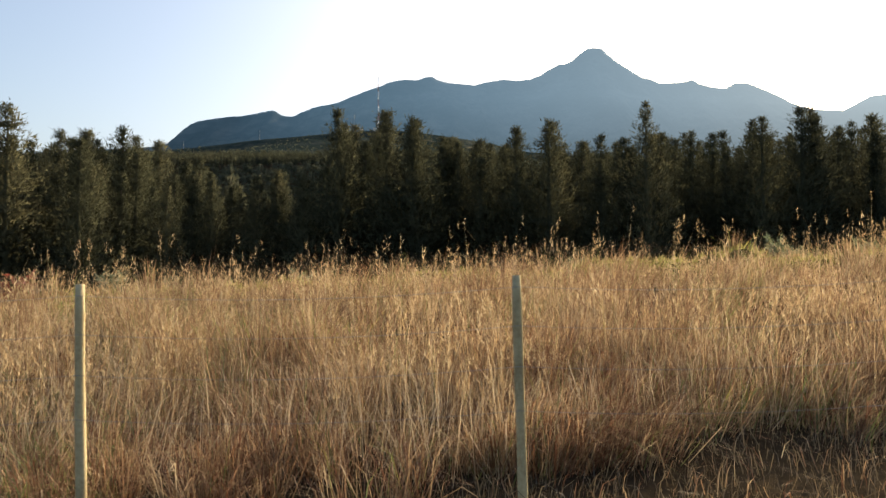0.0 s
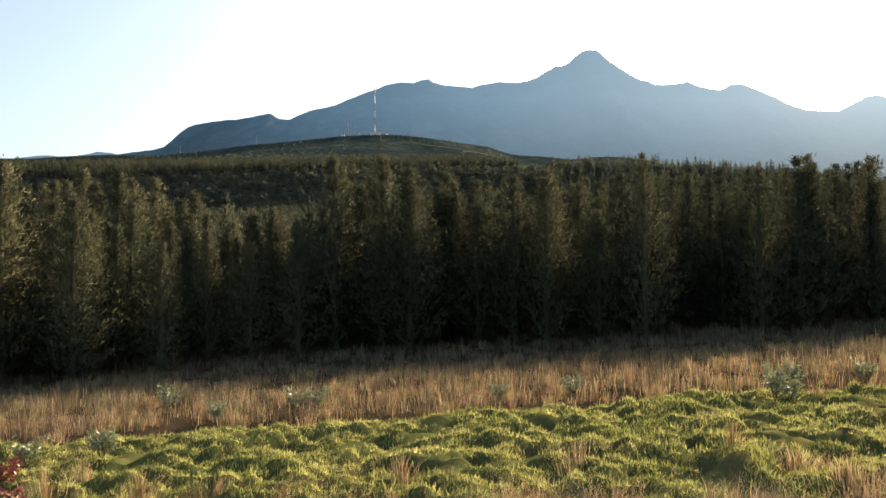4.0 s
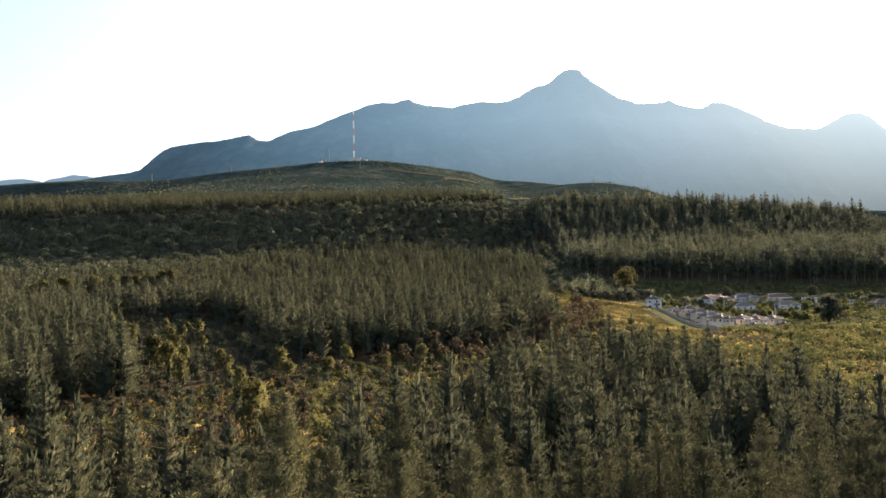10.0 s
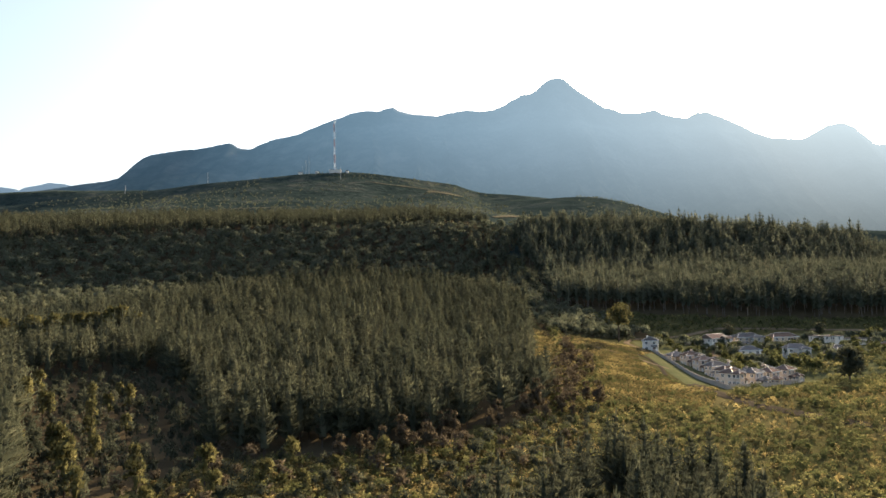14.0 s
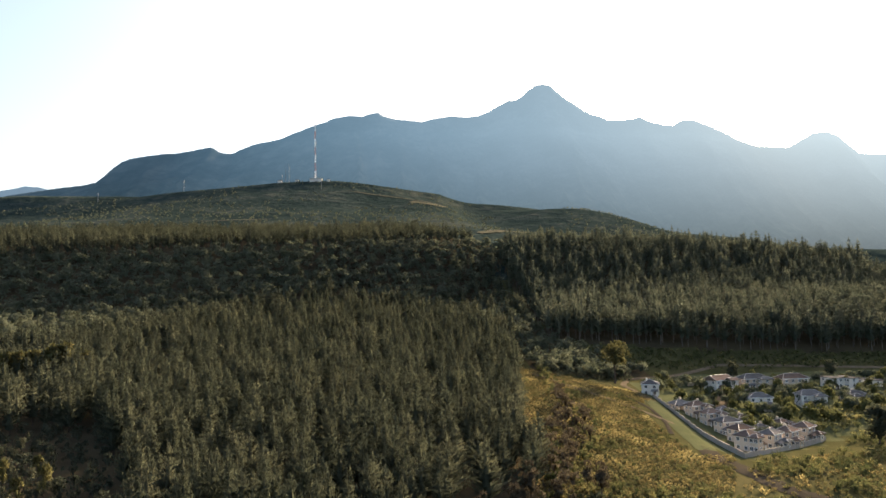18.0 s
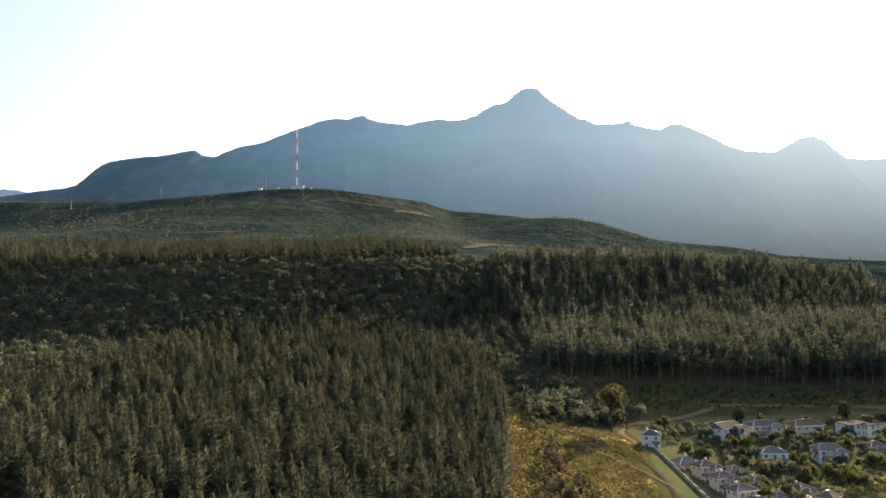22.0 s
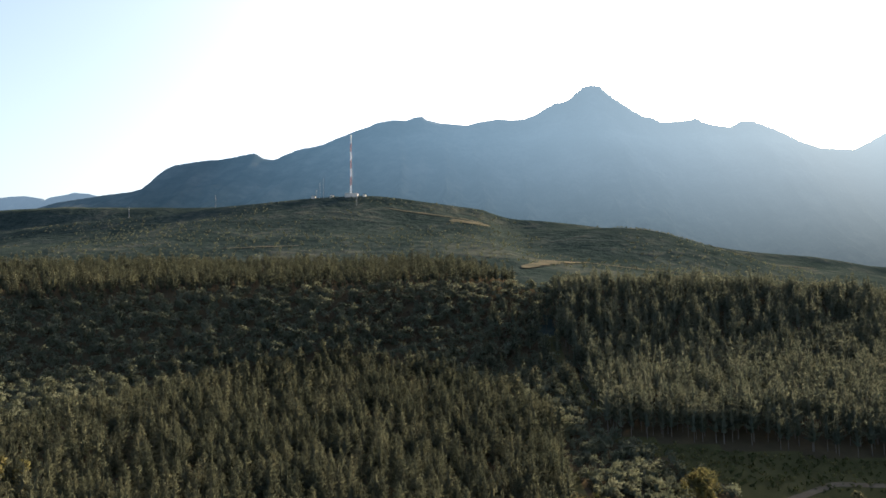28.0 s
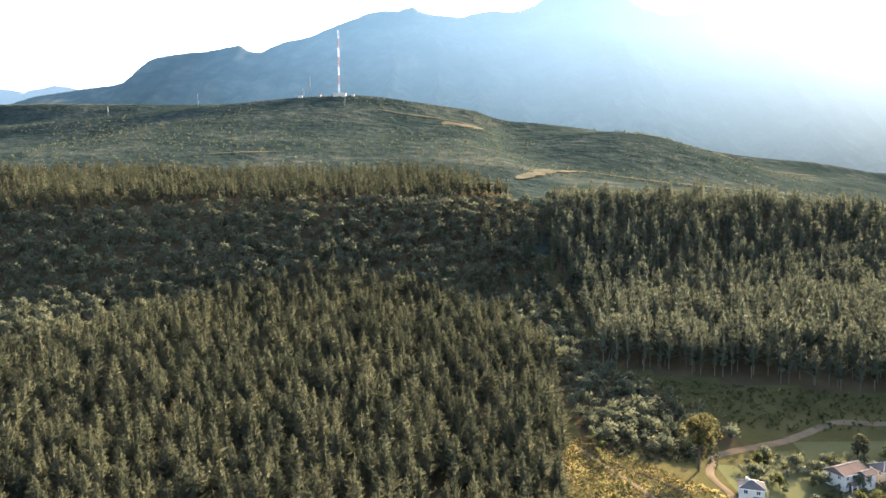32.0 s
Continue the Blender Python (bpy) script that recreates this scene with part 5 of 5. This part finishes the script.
# ---- grasses ----
def blades(name, label, x, y, height, width, lean, mats, seed, fm=None, base_drop=0.02, fan=None):
    """Bent grass blades, three triangles each, as one joined mesh."""
    r = np.random.default_rng(seed)
    n = len(x)
    z = land(x, y) - base_drop
    a = r.uniform(0, 2 * math.pi, n)
    side = np.stack((np.cos(a), np.sin(a), np.zeros(n)), -1) * (width / 2)[:, None]
    b = r.uniform(0, 2 * math.pi, n)
    wind = np.stack((np.cos(b), np.sin(b)), -1) * (lean * r.uniform(0.2, 1.0, n))[:, None] + np.stack((vnoise(x / 1.1, y / 1.1, 61) - 0.5, vnoise(x / 1.1, y / 1.1, 62) - 0.5), -1) * 0.55
    if fan is not None:
        wind = 0.45 * wind + fan
    base = np.stack((x, y, z), -1)
    hh = height[:, None]
    midp = base + np.concatenate((wind * hh * 0.28, hh * 0.58), 1)
    tip = base + np.concatenate((wind * hh * r.uniform(0.7, 1.25, (n, 1)), hh * (1 - 0.28 * np.linalg.norm(wind, axis=1, keepdims=True))), 1)
    V = np.stack((base - side, base + side, midp - side * 0.8, midp + side * 0.8, tip), 1).reshape(-1, 3)
    F = (np.array(((0, 1, 3), (0, 3, 2), (2, 3, 4)))[None] + (np.arange(n) * 5)[:, None, None]).reshape(-1, 3)
    me = mesh_arrays(name, V, F, mats, None if fm is None else np.repeat(fm, 3))
    return tagged(new(name, me), label, "grass", kind="stuff"), tip


def tussocks(r, cx, cy, per, wide, fan):
    """Blade feet round tussock centres, with the way each blade leans."""
    n = len(cx) * per
    a, q = r.uniform(0, 2 * math.pi, n), np.abs(r.normal(0, 1, n))
    ox, oy = np.cos(a) * q, np.sin(a) * q
    return np.repeat(cx, per) + ox * wide, np.repeat(cy, per) + oy * wide, np.stack((ox, oy), -1) * fan


def grass_front(x):
    """Where the tall grass begins, nearer at the west end."""
    return 4.6 + 1.1 * ease(-0.2, 2.2, x) + 0.9 * (fbm(x / 0.5, x * 0, 2, 63) - 0.5)


r = np.random.default_rng(900)
cn = 3300
cy = 4.6 + 12.2 * r.uniform(size=cn) ** 1.15
cx = r.uniform(-1, 1, cn) * (0.70 * cy + 1.4)
ok = (turf_zone(cx, cy) < 0.4) & (cy > grass_front(cx)) & (vnoise(cx / 0.5, cy / 0.5, 64) > 0.33)
cx, cy = cx[ok], cy[ok]
cn, per = len(cx), 44
gx, gy, fan = tussocks(r, cx, cy, per, 0.13, 0.36)
gy = np.maximum(gy, 4.56)
n = len(gx)
sway = np.stack((vnoise(cx / 1.6, cy / 1.6, 65) - 0.35, vnoise(cx / 1.6, cy / 1.6, 66) - 0.6), -1) * 0.8 + r.normal(0, 0.26, (cn, 2))
fan = fan + np.repeat(sway, per, 0) + r.normal(0, 0.26, (n, 2))
loose = r.uniform(size=n) < 0.42
fan[loose] += r.normal(0, 0.7, (loose.sum(), 2))
hgt = np.repeat((0.34 + 0.95 * fbm(cx / 1.2, cy / 1.2, 3, 33)) * r.uniform(0.6, 1.2, cn) * (0.85 + 0.25 * ease(5, 10, cy)) * (1 - 0.25 * ease(3, 9, cx)), per) * r.uniform(0.4, 1.15, n)
green = (r.uniform(size=n) < np.repeat(0.05 + 0.30 * ease(0.62, 0.74, vnoise(cx / 1.0, cy / 1.0, 37)), per))
_, tips = blades("tall_grass", "tall golden dry grass with reddish and green blades", gx, gy, hgt, r.uniform(0.003, 0.011, n), 0.9, [M_GOLD, M_GREENBLADE], 901, green.astype(int), 0.02, fan)

# pale upright and fallen straws
n = 12000
wy = 5.0 + 11.4 * r.uniform(size=n) ** 1.2
wx = r.uniform(-1, 1, n) * (0.70 * wy + 1.2)
ok = (turf_zone(wx, wy) < 0.4) & (wy > grass_front(wx) + 0.2) & (fbm(wx / 0.7, wy / 0.7, 2, 52) > 0.44)
wx, wy = wx[ok], wy[ok]
n = len(wx)
blades("straw", "pale sunlit grass straws standing and fallen in the field", wx, wy, r.uniform(0.4, 1.1, n), r.uniform(0.003, 0.007, n), np.where(r.uniform(size=n) < 0.5, 1.9, 0.6), [M_STRAW], 911)

# low grass in front of the fence
n = 11000
fy = r.uniform(2.6, 6.8, n)
fx = r.uniform(-1, 1, n) * (0.70 * fy + 1.0)
ok = (fy < grass_front(fx) + 0.2) & (r.uniform(size=n) < np.where(fx > 0.8, 0.8, 1.0))
fx, fy = fx[ok], fy[ok]
n = len(fx)
blades("low_grass", "low brown grass in front of a wire fence", fx, fy, r.uniform(0.06, 0.30, n), r.uniform(0.004, 0.009, n), 1.1, [M_DULL, M_GOLD], 909, (r.uniform(size=n) < 0.2).astype(int))

# flowering stalks with feathery heads
n = 5200
sx_y = 4.8 + 11.5 * r.uniform(size=n)
sx = r.uniform(-1, 1, n) * (0.70 * sx_y + 1.0)
ok = (turf_zone(sx, sx_y) < 0.3) & (sx_y > grass_front(sx) + 0.3) & (fbm(sx / 1.5, sx_y / 1.5, 2, 39) > 0.45)
sx, sx_y = sx[ok], sx_y[ok]
n = len(sx)
_, tips = blades("grass_stalks", "thin dry flowering grass stalks above the field", sx, sx_y, r.uniform(0.75, 1.2, n) * np.where(r.uniform(size=n) < 0.10, 1.5, 1.0), np.full(n, 0.004), 0.3, [M_SEED], 903)
hp = np.repeat(tips, 10, 0) - np.stack((r.normal(0, 0.012, n * 10), r.normal(0, 0.012, n * 10), r.uniform(0, 0.20, n * 10)), -1)
hd = np.stack((r.normal(0, 0.5, n * 10), r.normal(0, 0.5, n * 10), np.ones(n * 10)), -1)
V, F = tuft_tris(r, hp, hd, r.uniform(0.03, 0.07, n * 10), r.uniform(0.006, 0.012, n * 10))
tagged(new("seed_heads", mesh_arrays("seed_heads", V, F, [M_SEED])), "feathery reddish brown grass seed heads", "grass", kind="stuff")

# short turf on the hummocks
n = 180000
ty = r.uniform(13.5, 30, n)
tx = r.uniform(-1, 1, n) * (0.72 * ty + 3)
ok = (turf_zone(tx, ty) > 0.25) & (fbm(tx / 1.6, ty / 1.6, 2, 57) < 0.70)
tx, ty = tx[ok], ty[ok]
n = len(tx)
patch = fbm(tx / 1.2, ty / 1.2, 2, 43)
V, F = tuft_tris(r, np.stack((tx, ty, land(tx, ty) - 0.01), -1), np.stack((r.normal(0, 0.4, n), r.normal(0, 0.4, n), np.ones(n)), -1), r.uniform(0.05, 0.19, n) * (0.6 + patch), r.uniform(0.014, 0.036, n))
tn = np.stack((land(tx - 0.12, ty) - land(tx + 0.12, ty), land(tx, ty - 0.12) - land(tx, ty + 0.12), np.full(n, 0.24)), -1)
tn = tn / np.linalg.norm(tn, axis=1, keepdims=True) + r.normal(0, 0.12, (n, 3))
tn /= np.linalg.norm(tn, axis=1, keepdims=True)
g = np.cross(V[F[:, 1]] - V[F[:, 0]], V[F[:, 2]] - V[F[:, 0]])
F = np.where(((g * tn).sum(1) < 0)[:, None], F[:, ::-1], F)
tagged(new("turf", mesh_arrays("turf", V, F, [M_TURF], None, False, np.repeat(tn, 3, 0))), "short bright green turf over lumpy hummocks", "grass", kind="stuff")

# golden tussocks among and behind the turf
cn = 260
cy = r.uniform(13.8, 40, cn)
cx = r.uniform(-1, 1, cn) * (0.72 * cy + 2)
inz = turf_zone(cx, cy)
ok = (r.uniform(size=cn) < np.where(inz > 0.5, np.where(cy < 18.5, 0.5, 0.07), 1.0))
cx, cy = cx[ok], cy[ok]
cn = len(cx)
per = 110
bx, by, fan = tussocks(r, cx, cy, per, 0.2, 0.26)
blades("tussock_grass", "golden brown grass tussocks round the green turf", bx, by, np.repeat(r.uniform(0.45, 0.95, cn), per) * r.uniform(0.6, 1.15, cn * per), r.uniform(0.008, 0.018, cn * per), 0.5, [M_GOLD, M_GREENBLADE], 905, (r.uniform(size=cn * per) < 0.2).astype(int), 0.02, fan)

# band of tussocks behind the turf and up to the trees
cn = 3600
cy = 28 + 46 * r.uniform(size=cn) ** 1.1
cx = r.uniform(-1, 1, cn) * (0.72 * cy + 4)
ok = (turf_zone(cx, cy) < 0.3) & (fbm(cx / 3.5, cy / 3.5, 2, 45) > 0.25)
cx, cy = cx[ok], cy[ok]
cn, per = len(cx), 20
bx, by, fan = tussocks(r, cx, cy, per, 0.30, 0.20)
n = len(bx)
hgt = np.repeat(r.uniform(0.45, 1.0, cn) * (0.6 + 0.8 * fbm(cx / 4, cy / 4, 2, 46)), per) * r.uniform(0.5, 1.15, n)
blades("rough_grass", "rough brown grass tussocks in front of the pine plantation", bx, by, hgt, r.uniform(0.012, 0.028, n) * (1 + ease(35, 70, by)), 0.5, [M_GOLD, M_DULL, M_GREENBLADE], 907, np.where(r.uniform(size=n) < 0.08, 2, (r.uniform(size=n) < 0.55 + 0.45 * ease(30, 46, by)).astype(int)), 0.02, fan)


# ---- leafy shrubs in the field ----
def leafy_shrub(x, y, height, radius, seed, leaf, label, group=""):
    q = np.random.default_rng(seed)
    t = tagged(new("shrub"), label, "shrub", group)
    t.location = (x, y, zof(x, y))
    P, D = [], []
    for k in range(9):
        a, rr = k * 0.7 + q.uniform(0, 0.6), radius * q.uniform(0.25, 0.9)
        tip = Vector((math.cos(a) * rr, math.sin(a) * rr, height * q.uniform(0.65, 1.0)))
        limb_between(t, (0, 0, -0.05), tip, 0.012, M_BARK, "stem")
        for _ in range(26):
            f = q.uniform(0.45, 1.05)
            P.append(np.array(tip) * f + q.normal(0, 0.05, 3))
            D.append((math.cos(a) * 0.5 + q.normal(0, 0.7), math.sin(a) * 0.5 + q.normal(0, 0.7), q.uniform(-0.1, 0.7)))
    n = len(P)
    V, F = tuft_tris(q, np.array(P), np.array(D), q.uniform(0.12, 0.22, n), q.uniform(0.05, 0.1, n))
    c = new("leaves", mesh_arrays("leaves", V, F, [leaf]))
    c.parent = t
    return t


for k, (px, py, hh) in enumerate(((-6.1, 29.7, 1.25), (-5.2, 30.3, 1.1), (5.4, 29.6, 1.1), (12.2, 26.2, 1.3), (12.9, 26.6, 1.1), (-9.1, 29.3, 1.0), (-12.5, 33.0, 1.3), (-10.4, 22.2, 0.9), (-13.0, 22.6, 1.0), (16.5, 28.0, 1.2), (18.5, 29.0, 1.1), (14.5, 29.5, 1.0), (2.5, 30.5, 0.8))):
    leafy_shrub(px, py, hh, 0.55, 950 + k, M_HERB, "pale grey-green broad-leaved shrub in rough grass", "broad-leaved shrubs in the field")
for k, (px, py, hh) in enumerate(((-12.2, 20.2, 0.9), (-13.6, 21.5, 1.0), (-9.8, 16.4, 0.85), (-12.8, 18.4, 0.9))):
    leafy_shrub(px, py, hh, 0.5, 980 + k, M_REDLEAF, "low shrub with red flowers at the field edge", "red-flowered shrubs")
